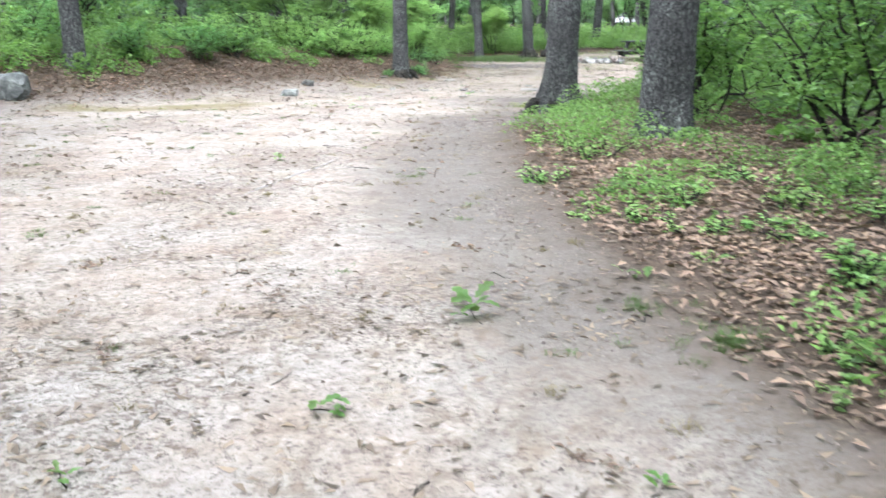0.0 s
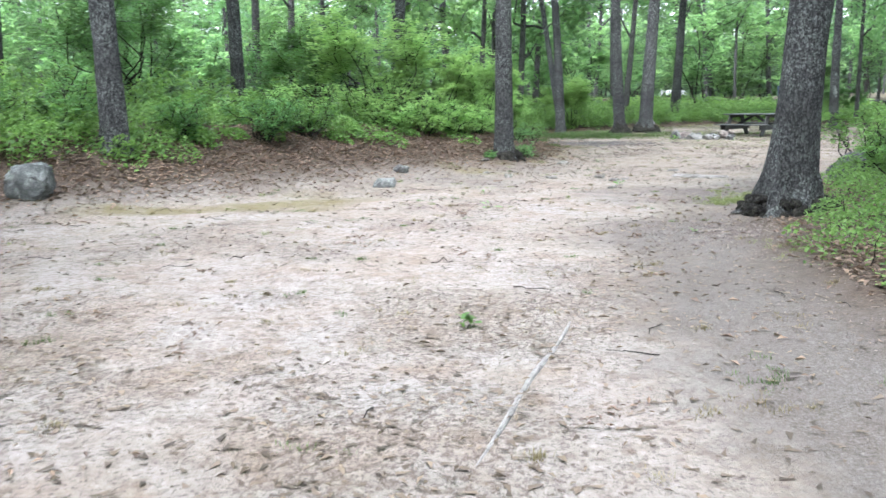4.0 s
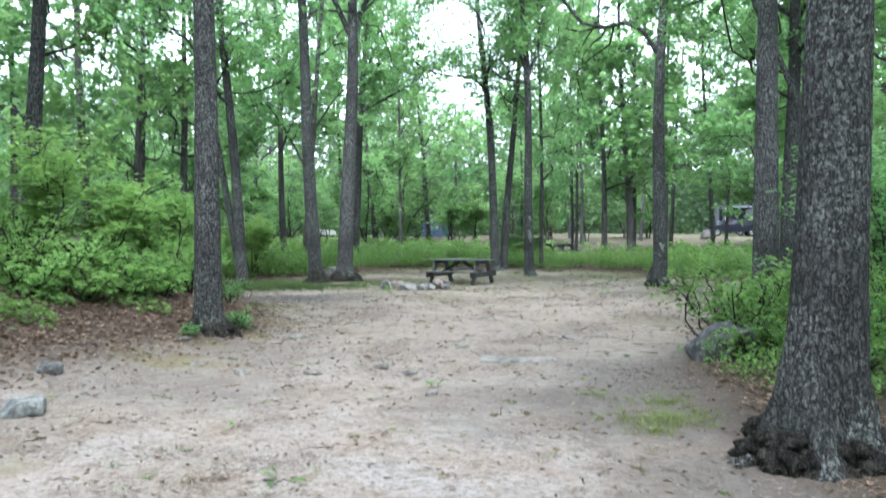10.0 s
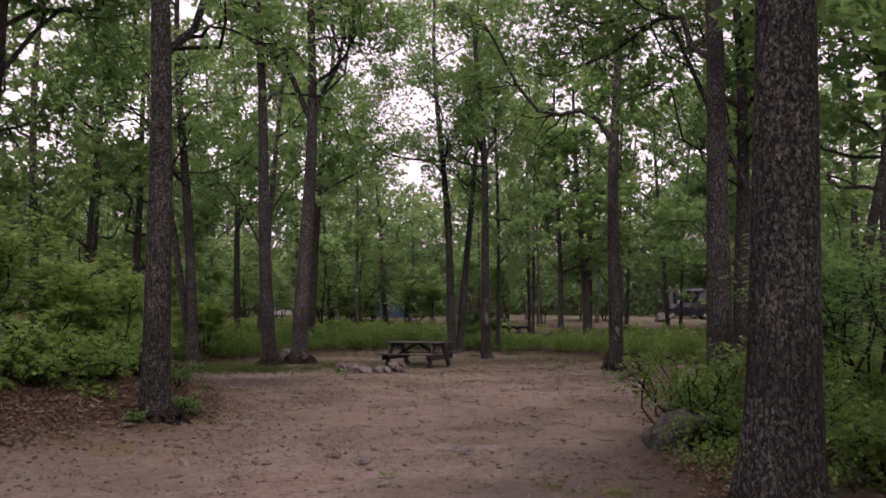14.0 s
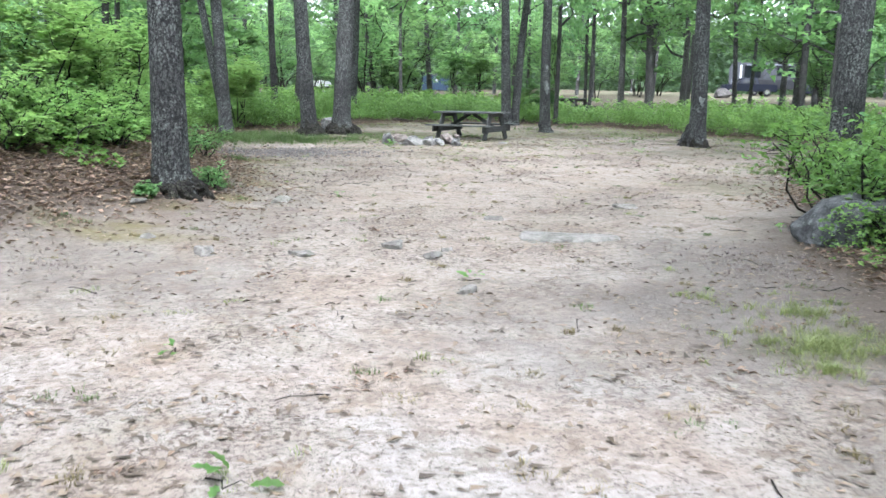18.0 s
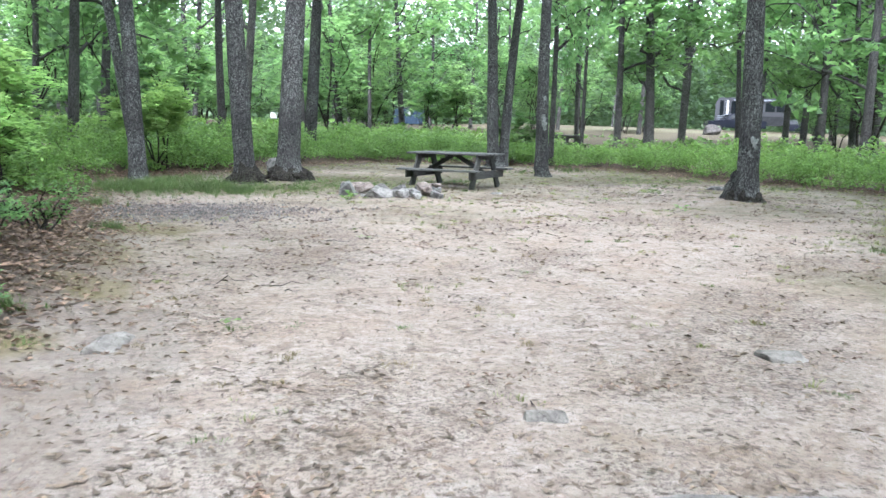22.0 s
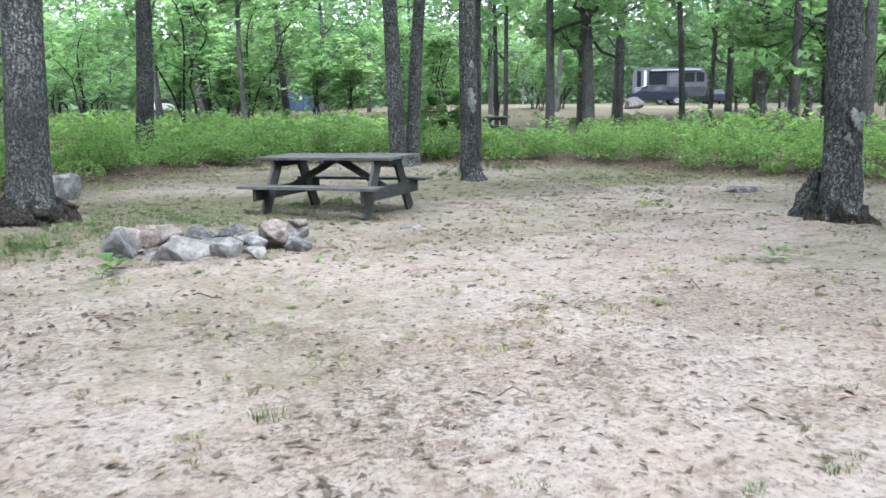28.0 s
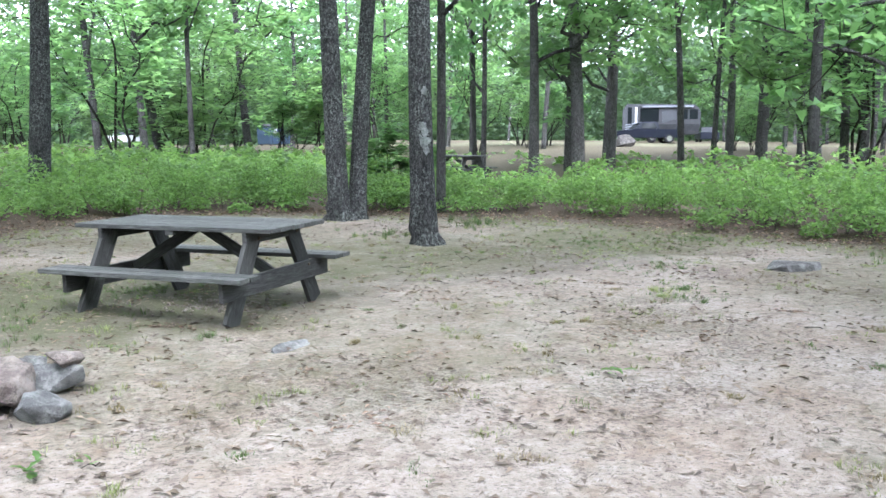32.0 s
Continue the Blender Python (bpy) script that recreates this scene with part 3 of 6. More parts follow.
    col = mixc(nt, mth(nt, "MULTIPLY", patchy(attr("mossy"), 1.0, 0.3, 0.98), 0.85), col, mossc)
    col = mixc(nt, mth(nt, "MULTIPLY", patchy(attr("grassy"), 1.05, 0.2, 0.95), 0.82), col, green)
    s = mth(nt, "ADD", attr("sand"), mth(nt, "MULTIPLY", mth(nt, "SUBTRACT", med, 0.5), 0.9))
    col = mixc(nt, ramp(nt, s, [(0.3, grey(0)), (0.75, grey(1))]), litter, col)
    col = mixc(nt, 1.0, col, dim((0.905, 0.893, 0.875)), "MULTIPLY")
    nt.links.new(col, bsdf.inputs["Base Color"])
    bsdf.inputs["Roughness"].default_value = 0.95
    bsdf.inputs["Specular IOR Level"].default_value = 0.08
    h = mth(nt, "ADD", mth(nt, "MULTIPLY", med, 1.0), mth(nt, "ADD", mth(nt, "MULTIPLY", fine, 0.45), mth(nt, "MULTIPLY", tiny, 0.12)))
    h = mth(nt, "ADD", h, mth(nt, "MULTIPLY", clump, 0.5))
    bump(nt, bsdf, h, 0.7, 0.06)
    return m


GROUND = ground_mat()
build_ground()


# ---- trees ----
def bent(p0, p1, n, wob, sag=0.0):
    """A wobbling line from p0 to p1."""
    p0, p1 = np.asarray(p0, float), np.asarray(p1, float)
    k = np.linspace(0, 1, n)[:, None]
    pts = p0 + (p1 - p0) * k
    ln = np.linalg.norm(p1 - p0)
    for _ in range(2):
        ph, fr = rng.uniform(0, 6.28, 3), rng.uniform(1.0, 3.2)
        pts = pts + wob * ln * np.sin(k * fr * 3.14 + ph) * np.sin(k * 3.14)
    pts[:, 2] += sag * ln * np.sin(k[:, 0] * 3.14)
    return pts


def sub_branches(pts, r0, count, length, k0=0.25, lift=0.25):
    """Side branches along a limb: lists of (points, radii)."""
    out = []
    n = len(pts)
    for _ in range(count):
        k = rng.uniform(k0, 1.0)
        i = min(int(k * (n - 1)), n - 2)
        p = pts[i] + (pts[i + 1] - pts[i]) * rng.uniform()
        d = pts[i + 1] - pts[i]
        d = d / (np.linalg.norm(d) + 1e-9)
        side = rng.standard_normal(3)
        side -= d * (side @ d)
        side /= np.linalg.norm(side) + 1e-9
        way = d * 0.5 + side * 0.8 + np.array([0, 0, lift])
        ln = length * rng.uniform(0.5, 1.15) * (1.1 - 0.5 * k)
        r = r0 * (1 - 0.6 * k) * 0.5
        m = 6
        out.append((bent(p, p + way / np.linalg.norm(way) * ln, m, 0.11), np.linspace(r, max(r * 0.25, 0.006), m)))
    return out


def root_flare(base_r, lobes, amount, heights, phase, swell=0.0):
    def f(ang, n):
        h = np.asarray(heights)[:, None]
        if swell:
            lob = 0.5 + 0.5 * np.cos(lobes * ang[None, :] + phase + 0.9 * np.sin(ang[None, :] * 2 + phase))
            return 1 + amount * (0.75 + 0.5 * lob) / (1 + np.exp((h - swell - 0.1 * lob) / 0.1))
        lob = 0.5 + 0.5 * np.cos(lobes * ang[None, :] + phase + 0.8 * np.sin(ang[None, :] * 2 + phase))
        near = np.exp(-np.clip(h, 0, 9) / (0.37 if amount > 1 else 0.26))
        return 1 + near * amount * (0.35 + 0.9 * lob ** 2)
    return f


def bark_relief(vs, amount, gnarl=1.0):
    """Ridges of the bark as real relief on a near trunk."""
    out = vs.copy()
    c = vs.reshape(-1, 3)
    for i, p in enumerate(c):
        w = noise.noise(Vector((p[0] * 16, p[1] * 16, p[2] * 3.0))) * 0.6 + noise.noise(Vector((p[0] * 5, p[1] * 5, p[2] * 1.5))) * 0.9
        foot = math.exp(-max(p[2], 0.0) / 0.3)
        w2 = noise.noise(Vector((p[0] * 4 + 9, p[1] * 4, p[2] * 6))) * foot * 0.09 * gnarl + noise.noise(Vector((p[0] * 11, p[1] * 11 + 4, p[2] * 13))) * foot * 0.04 * gnarl
        out[i, 0] += w * amount + w2 * (1 if p[0] > 0 else -1)
        out[i, 1] += w * amount * 0.8 + w2 * (1 if p[1] > 0 else -1)
    return out


def leaf_points(twigs, per, spread):
    pts = []
    for tw in twigs:
        k = rng.uniform(0.15, 1.05, per)
        i = np.clip((k * (len(tw) - 1)).astype(int), 0, len(tw) - 2)
        f = (k * (len(tw) - 1) - i)[:, None]
        base = tw[i] + (tw[i + 1] - tw[i]) * f
        hubs = base[rng.integers(0, per, 3)] + rng.standard_normal((3, 3)) * spread
        own = rng.integers(0, 3, per)
        pts.append(hubs[own] + rng.standard_normal((per, 3)) * spread * np.array([0.62, 0.62, 0.34]))
    return np.concatenate(pts)


def build_tree(name, x, y, dia, height, top=(0, 0), stems=None, limbs=9, crown_from=0.35, spread=4.0, leaves=8000, leaf=0.175, near=False, lobes=5, flare=1.0,
               label="", mat_bark=None, mat_leaf=None, group="", at=None, extra=(), sink=0.08, far=False, swell=0.0, gnarl=1.0):
    """An oak: a flared trunk (one or more stems), limbs, branches and a leafy crown. top: lean of the trunk's top in metres. extra: limbs given as (height fraction, dx, dy, dz)."""
    mat_bark, mat_leaf = mat_bark or BARK, mat_leaf or LEAF_OAK
    z = gz(x, y) if at is None else at
    t = thing(name, pose(x, y, z), label, "tree", group)
    r = dia / 2
    all_limbs, twigs, br = [], [], Geo()
    for s, (bx, by, tx, ty, rs, hs) in enumerate(stems or [(0, 0, top[0], top[1], 1.0, 1.0)]):
        hgt = height * hs
        n = 46 if near else 18
        k = np.linspace(0, 1, n) ** (1.6 if near else 1.25)
        hs_ = k * hgt
        ph = rng.uniform(0, 6.28, 4)
        line = np.stack([bx + tx * k + 0.012 * hgt * np.sin(2.2 * k * 3.14 + ph[0]) * k, by + ty * k + 0.012 * hgt * np.sin(1.7 * k * 3.14 + ph[1]) * k, hs_ - sink], axis=1)
        rad = r * rs * (1 - 0.72 * k ** 0.9)
        rad[-1] = 0.015
        sides = 40 if near else 10
        vs, fs = tube(line, rad, sides, root_flare(r, lobes, flare, hs_, ph[2], swell), 0.0)
        if near:
            vs = bark_relief(vs, 0.013, gnarl)
        part("trunk", mesh_from("trunk", vs, fs, mat_bark), mat_bark, t)
        given = [(q[0], np.array(q[1:4])) for q in extra] if s == 0 else []
        for li in range(limbs + len(given)):
            if li < len(given):
                kk, vec = given[li]
            else:
                kk = crown_from + (1 - crown_from) * ((li - len(given) + rng.uniform(0.1, 0.9)) / limbs) * 0.96
                az = rng.uniform(0, 6.28)
                ln = spread * (1.15 - 0.75 * (kk - crown_from) / (1 - crown_from)) * rng.uniform(0.7, 1.15)
                vec = np.array([math.cos(az) * ln, math.sin(az) * ln, ln * rng.uniform(0.25, 0.85)])
            i = int(np.searchsorted(k, kk))
            i = min(max(i, 1), n - 2)
            p = line[i]
            r0 = max(rad[i] * (0.62 if li < len(given) else 0.45), 0.02)
            m = 9
            pts = bent(p, p + vec, m, 0.08, 0.03)
            vs, fs = tube(pts, np.linspace(r0, max(0.2 * r0, 0.008), m), 4 if far else 8)
            all_limbs.append((vs, fs))
            ln = np.linalg.norm(vec)
            subs = sub_branches(pts, r0, max(4, int(ln * (1.4 if far else 1.9))), 0.42 * ln + 0.5)
            for sp, sr in subs:
                if far:
                    br.add(*tube(sp[[0, 2, 5]], sr[[0, 2, 5]], 3))
                    twigs.append(sp)
                    continue
                br.add(*tube(sp, sr, 4))
                for tp, trr in sub_branches(sp, sr[0], 3, 0.9, 0.3, 0.15):
                    br.add(*tube(tp[::2], trr[::2], 3))
                    twigs.append(tp)
                twigs.append(sp)
            twigs.append(pts[m // 2:])
    for li, (vs, fs) in enumerate(all_limbs):
        if near or li < 3:
            part("limb", mesh_from("limb", vs, fs, mat_bark), mat_bark, t)
        else:
            br.add(vs, fs)
    tagged(part("branchwork", br.mesh("branchwork", BARK_TWIG), BARK_TWIG, t), kind="stuff")
    per = max(2, int(leaves / len(twigs)))
    tagged(part("foliage", mesh_from("foliage", *leaf_cloud(leaf_points(twigs, per, 0.42 if far else 0.28), leaf, 0.4, plain=far or y > 30), mat_leaf, False), mat_leaf, t), kind="stuff")
    return t


OAK = "tall oak with grey lichened bark and a green crown"
# the oaks round the clearing: place, girth, height, lean of the top
build_tree("oak_tree", 2.01, 15.46, 0.55, 15, (0.8, 0.3), near=True, lobes=6, flare=1.15, gnarl=1.6, crown_from=0.42, spread=4.6, leaves=13000,
           label="large oak with buttressed mossy roots beside the sandy drive")
build_tree("oak_tree", -1.15, 24.5, 0.43, 15, (-0.3, 0.5), near=True, lobes=4, flare=0.42, crown_from=0.4, spread=4.0, leaves=8500, extra=((0.33, 0.5, 0.3, 3.2),),
           label="straight oak with flaky bark at the edge of the clearing")
build_tree("oak_tree", 9.75, 24.6, 0.55, 16, (0.3, 0.4), near=True, lobes=4, flare=0.5, crown_from=0.4, spread=4.6, leaves=12000, label="thick oak with a hollow root on the clearing's edge")
build_tree("oak_tree", 13.5, 28.0, 0.42, 16, (0.6, 0.5), lobes=4, flare=0.5, crown_from=0.36, spread=5.2, leaves=14000, leaf=0.2, extra=((0.36, 3.2, 1.5, 3.0), (0.4, 1.0, 3.6, 3.2), (0.5, 3.5, -0.5, 3.4)), label=OAK)
build_tree("oak_tree", 12.93, 32.55, 0.46, 15, (0.6, 0.8), near=True, lobes=4, flare=0.4, crown_from=0.5, spread=4.6, leaves=13000,
           extra=((0.465, -4.9, 0.6, 3.6), (0.6, 1.8, 1.0, 3.0), (0.66, -1.6, 0.5, 2.6)), label="oak with a swollen root knob standing on the sand")
build_tree("oak_tree", 3.57, 37.1, 0.44, 16, (-0.9, 0.4), near=True, lobes=4, flare=0.32, swell=0.2, crown_from=0.45, spread=3.6, leaves=6500, label="leaning oak grown together with another at its foot", group="twin oaks")
build_tree("oak_tree", 4.57, 37.5, 0.52, 15.5, (0.5, 0.3), near=True, lobes=5, flare=0.36, swell=0.26, crown_from=0.55, spread=3.6, leaves=6500,
           extra=((0.48, 1.6, 0.3, 6.4), (0.47, -1.9, 0.5, 4.2)), label="forked oak with knotty roots beside a leaning oak", group="twin oaks")
build_tree("oak_tree", 1.58, 38.8, 0.38, 15, (0.2, 1.5), lobes=4, flare=0.6, crown_from=0.35, spread=3.8, stems=[(0, 0, -0.8, 1.6, 1.0, 1.0), (0.1, 0.5, -2.2, 2.2, 0.7, 0.9)], label="two-stemmed oak behind the grass")
build_tree("oak_tree", 12.62, 40.35, 0.38, 15, (-0.4, 0.2), near=True, lobes=5, flare=0.5, crown_from=0.42, spread=3.6, leaves=8000, extra=((0.48, -0.7, 0.3, 2.6), (0.49, 0.9, 0.2, 2.7)), label="slim straight oak with pale lichen patches")
build_tree("oak_tree", 12.95, 43.75, 0.46, 16, lobes=5, flare=0.6, crown_from=0.4, spread=3.6, near=True, leaves=13000,
           stems=[(-0.16, 0, -0.9, 0.2, 0.85, 1.0), (0.2, 0.05, 1.2, 0.4, 0.72, 0.95)], label="oak with two stems rising from one base")
build_tree("oak_tree", 8.57, 50.6, 0.5, 16, (1.0, 0.3), lobes=4, flare=0.3, crown_from=0.38, spread=4.0, label=OAK)
build_tree("oak_tree", -7.4, 18.0, 0.42, 15, (-0.6, 0.6), near=True, lobes=4, flare=0.5, crown_from=0.35, spread=4.4, leaves=14000, leaf=0.2, label="oak on the leafy bank behind two boulders")
build_tree("oak_tree", -7.7, 26.6, 0.38, 15, (-0.5, 0.5), lobes=4, flare=0.4, crown_from=0.32, spread=4.4, leaves=14000, leaf=0.2, label=OAK)
build_tree("oak_tree", -3.97, 29.4, 0.38, 15, (0.4, 0.4), lobes=4, flare=0.4, crown_from=0.32, spread=4.2, leaves=11000, leaf=0.2, label=OAK)
build_tree("oak_tree", 14.2, 25.6, 0.36, 14, lobes=4, flare=0.3, crown_from=0.35, spread=4.2, leaves=8000, leaf=0.2,
           stems=[(0, 0, 2.6, -1.4, 0.85, 1.0), (-0.05, 0, -4.2, 2.6, 0.6, 0.85)], label="dark oak forking low among the undergrowth")
build_tree("oak_tree", 2.84, 11.25, 0.68, 15, (0.4, 0.4), near=True, lobes=4, flare=0.5, crown_from=0.4, spread=4.4, leaves=6000, label="thick dark oak among low green plants")

# the swollen root knob on the oak by the sand
knob_tree = [o for o in scene.objects if o.get("label", "").startswith("oak with a swollen")][0]


def knob():
    vs, fs = tube(bent((0.02, 0.5, -0.12), (0.1, 0.4, 0.5), 8, 0.03), [0.24, 0.23, 0.21, 0.2, 0.19, 0.17, 0.13, 0.04], 20, None, 0.05)
    part("root_knob", mesh_from("root_knob", vs, fs, BARK), BARK, knob_tree, "dark hollow root knob")
    a = np.linspace(0, 6.1, 20)
    ring = np.stack([0.06 + 0.11 * np.cos(a) * 0.7, 0.34 - 0.11 * np.cos(a) * 0.6, 0.46 + 0.1 * np.sin(a)], axis=1)
    vs, fs = tube(ring, np.full(20, 0.06), 10, None, 0.05)
    part("root_burl", mesh_from("root_burl", vs, fs, BARK), BARK, knob_tree, "curled grey root burl")


knob()


def lichen(start, spots, radius):
    """Flat pale rosettes that cling to a trunk: (turn, height, size)."""
    tree = [o for o in scene.objects if o.get("label", "").startswith(start)][0]
    r = random.Random(5)
    for turn, high, size in spots:
        n, vs, fs = 26, [], []
        for ring in (0.0, 0.45, 0.8, 1.0):
            for i in range(n):
                a = 6.2832 * i / n
                k = ring * size * (1 + 0.45 * noise.noise(Vector((math.cos(a) * 2.2, math.sin(a) * 2.2, turn))) + 0.2 * r.uniform(-1, 1))
                b, z = math.radians(turn) + k * math.cos(a) / radius, high + 1.25 * k * math.sin(a)
                out = radius + (0.018 if ring < 0.9 else -0.01)
                vs.append((out * math.cos(b), out * math.sin(b), z))
        for q in range(3):
            fs += [(q * n + i, q * n + (i + 1) % n, (q + 1) * n + (i + 1) % n, (q + 1) * n + i) for i in range(n)]
        part("lichen", mesh_from("lichen", np.array(vs), np.array(fs), LICHEN), LICHEN, tree, "pale grey lichen patch")


lichen("slim straight oak", [(226, 1.7, 0.06), (240, 1.62, 0.05), (232, 1.48, 0.075), (246, 1.36, 0.05), (214, 1.55, 0.04), (236, 2.2, 0.05), (258, 1.5, 0.035)], 0.165)
lichen("oak with a swollen", [(246, 1.2, 0.062), (236, 1.27, 0.04), (258, 1.1, 0.04), (222, 0.98, 0.036), (230, 0.94, 0.026), (262, 1.24, 0.03), (246, 2.1, 0.04)], 0.215)


def roots(start, specs):
    """Gnarled roots round a trunk's foot: (turn, reach, thickness, height at the trunk)."""
    tree = [o for o in scene.objects if o.get("label", "").startswith(start)][0]
    for turn, reach, thick, high in specs:
        a = math.radians(turn)
        n = 12
        k = np.linspace(0, 1, n)
        out = 0.1 + reach * k
        bend = 0.16 * reach * np.sin(k * 4 + turn)
        rise = 0.8 * high * (1.0 + 0.3 * math.sin(turn * 1.7))
        line = np.stack([math.cos(a) * out - math.sin(a) * bend, math.sin(a) * out + math.cos(a) * bend, rise * (1 - k) ** 2.0 - thick * 0.35 - 0.5 * thick * k], axis=1)
        vs, fs = tube(line, thick * (0.55 + 0.45 * np.minimum(k / 0.3, 1)) * (1 - 0.75 * k ** 1.2), 18)
        for i, p in enumerate(vs):
            q = Vector(p * 7.0) + Vector((turn, 0, 0))
            w = Vector((noise.noise(q), noise.noise(q + Vector((9, 0, 0))), noise.noise(q + Vector((0, 9, 0)))))
            vs[i] += np.array(w) * thick * 0.5
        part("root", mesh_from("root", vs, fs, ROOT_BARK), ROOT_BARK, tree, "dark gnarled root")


roots("large oak with", [(172, 0.62, 0.15, 0.3), (196, 0.5, 0.13, 0.22), (224, 0.66, 0.14, 0.34), (252, 0.5, 0.13, 0.24), (276, 0.66, 0.15, 0.36), (300, 0.52, 0.13, 0.22), (322, 0.64, 0.14, 0.3), (350, 0.55, 0.13, 0.24), (20, 0.5, 0.13, 0.24), (130, 0.5, 0.13, 0.24)])


def root_lumps(start, count, reach, size, lift=0.0):
    """A ring of dark lumpy burls where the roots leave a trunk's foot."""
    tree = [o for o in scene.objects if o.get("label", "").startswith(start)][0]
    r = random.Random(count)
    for i in range(count):
        a = 6.283 * (i + r.uniform(-0.3, 0.3)) / count
        k = size * r.uniform(0.65, 1.25)
        out = reach * r.uniform(0.82, 1.12)
        bm = bmesh.new()
        bmesh.ops.create_icosphere(bm, subdivisions=3, radius=1.0)
        off = Vector((i * 3.1, 1.7, 0))
        for v in bm.verts:
            n = v.co.normalized()
            w = 1 + 0.55 * noise.noise(n * 1.7 + off) + 0.34 * noise.noise(n * 4.2 + off) + 0.1 * noise.noise(n * 10 + off)
            v.co = Vector((n.x * k * 1.25, n.y * k, n.z * k * 0.85)) * w
        for f in bm.faces:
            f.smooth = True
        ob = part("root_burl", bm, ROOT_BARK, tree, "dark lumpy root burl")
        ob.matrix_basis = pose(out * math.cos(a), out * math.sin(a), lift + k * r.uniform(-0.1, 0.7), 0, r.uniform(-20, 20), math.degrees(a) + r.uniform(-50, 50))


root_lumps("large oak with", 19, 0.45, 0.12, -0.02)
root_lumps("large oak with", 15, 0.37, 0.09, 0.12)
root_lumps("straight oak", 10, 0.31, 0.1)
root_lumps("forked oak", 8, 0.34, 0.13)
roots("straight oak", [(190, 0.34, 0.14, 0.26), (250, 0.36, 0.15, 0.28), (305, 0.36, 0.16, 0.26), (345, 0.42, 0.15, 0.24)])
roots("thick oak with a hollow", [(188, 1.0, 0.24, 0.6), (205, 0.85, 0.22, 0.55), (235, 0.5, 0.17, 0.35), (290, 0.35, 0.13, 0.25), (150, 0.4, 0.13, 0.3)])
roots("oak with a swollen", [(130, 0.4, 0.17, 0.3), (200, 0.26, 0.15, 0.26), (240, 0.3, 0.15, 0.26), (290, 0.36, 0.16, 0.24), (340, 0.36, 0.15, 0.22)])
roots("leaning oak grown", [(205, 0.5, 0.2, 0.36), (245, 0.46, 0.2, 0.4), (285, 0.5, 0.2, 0.36), (330, 0.55, 0.2, 0.36)])
roots("forked oak", [(200, 0.55, 0.22, 0.42), (240, 0.5, 0.22, 0.46), (280, 0.52, 0.22, 0.44), (320, 0.6, 0.22, 0.4), (5, 0.55, 0.2, 0.36)])

# trees further back, each at its own place: x, y, girth, lean of the top
EAST_WOODS = [(24.3, 51.0, 0.58, -0.8), (23.0, 51.6, 0.36, -0.3), (26.9, 54.7, 0.4, 0.2), (30.1, 56.0, 0.42, 0.2), (34.4, 61.2, 0.34, 0.8), (23.3, 55.5, 0.2, -0.3),
        (22.4, 53.6, 0.17, 0.2), (30.0, 46.7, 0.4, 0.2), (36.0, 49.0, 0.5, -0.3), (39.8, 58.5, 0.45, 0.2), (43.7, 59.7, 0.5, 0.3), (20.6, 72.0, 0.5, -1.2), (27.4, 42.2,
        0.42, 0.5), (37.2, 54.6, 0.4, 0.2), (22.0, 30.5, 0.44, 0.4), (25.5, 34.5, 0.36, -0.4), (31.5, 52.0, 0.22, 0.9), (33.2, 55.2, 0.3, -0.9), (38.0, 53.2, 0.24, 0.1)]
NORTH_AND_WEST_WOODS = [(15.0, 43.9, 0.2, -0.1), (15.7, 69.5, 0.5, -2.4), (14.3, 66.0, 0.34, -1.0), (12.6, 66.5, 0.34, -0.9), (15.8, 64.6, 0.24, -0.3), (-15.4, 25.7,
        0.42, -2.0), (-15.9, 22.8, 0.4, -1.0), (-17.0, 32.6, 0.34, 0.2), (-15.9, 29.5, 0.3, 0.2), (5.4, 46.9, 0.32, 1.0), (6.2, 55.0, 0.36, -0.5), (0.4, 47.0, 0.36, 0.4),
        (-1.5, 44.0, 0.28, 0.6), (-9.5, 36.0, 0.34, 0.2), (-4.5, 41.0, 0.3, 0.3), (17.5, 25.0, 0.4, 0.5), (9.5, 17.5, 0.4, 0.6), (7.0, 12.0, 0.34, -0.3), (-12.5, 20.5,
        0.36, 0.4), (-3.0, 47.5, 0.42, -0.4), (1.6, 53.0, 0.4, 0.5), (-6.0, 52.0, 0.44, 0.0)]
MID = EAST_WOODS + NORTH_AND_WEST_WOODS


def variant(i, height, dia, leaves, crown_from, spread, leaf):
    t = build_tree("oak_tree", 0, -60 - 12 * i, dia, height, (0, 0), lobes=4, flare=0.35, crown_from=crown_from, spread=spread, leaves=leaves, leaf=leaf, limbs=11,
                   far=True, label="slender forest oak with a light green crown", mat_bark=BARK_FAR, mat_leaf=LEAF_BRIGHT if i % 2 else LEAF_OAK, group="forest trees", at=0.0, sink=0.6)
    return t


rng = np.random.default_rng(21)
VARIANTS = [variant(i, 15.5 + 1.3 * (i % 3), 0.4, 3400, 0.16 + 0.05 * (i % 3), 4.1 + 0.4 * (i % 2), 0.345) for i in range(6)]


def plant(src, x, y, sx, sz, turn, lean=0.0):
    if 0.31 < math.atan2(x + 2.8, y - 10.7) < 0.5 and y > 45:  # trees in this bearing from the camera lowered to open sky in its view
        sz *= 0.93
    c = copy_thing(src, Matrix.Identity(4))
    c.matrix_basis = Matrix.Translation((x, y, gz(x, y))) @ Matrix.Rotation(math.atan2(lean, 14), 4, "Y") @ Matrix.Rotation(turn, 4, "Z") @ Matrix.Diagonal((sx, sx, sz, 1))
    return c


rng = np.random.default_rng(22)
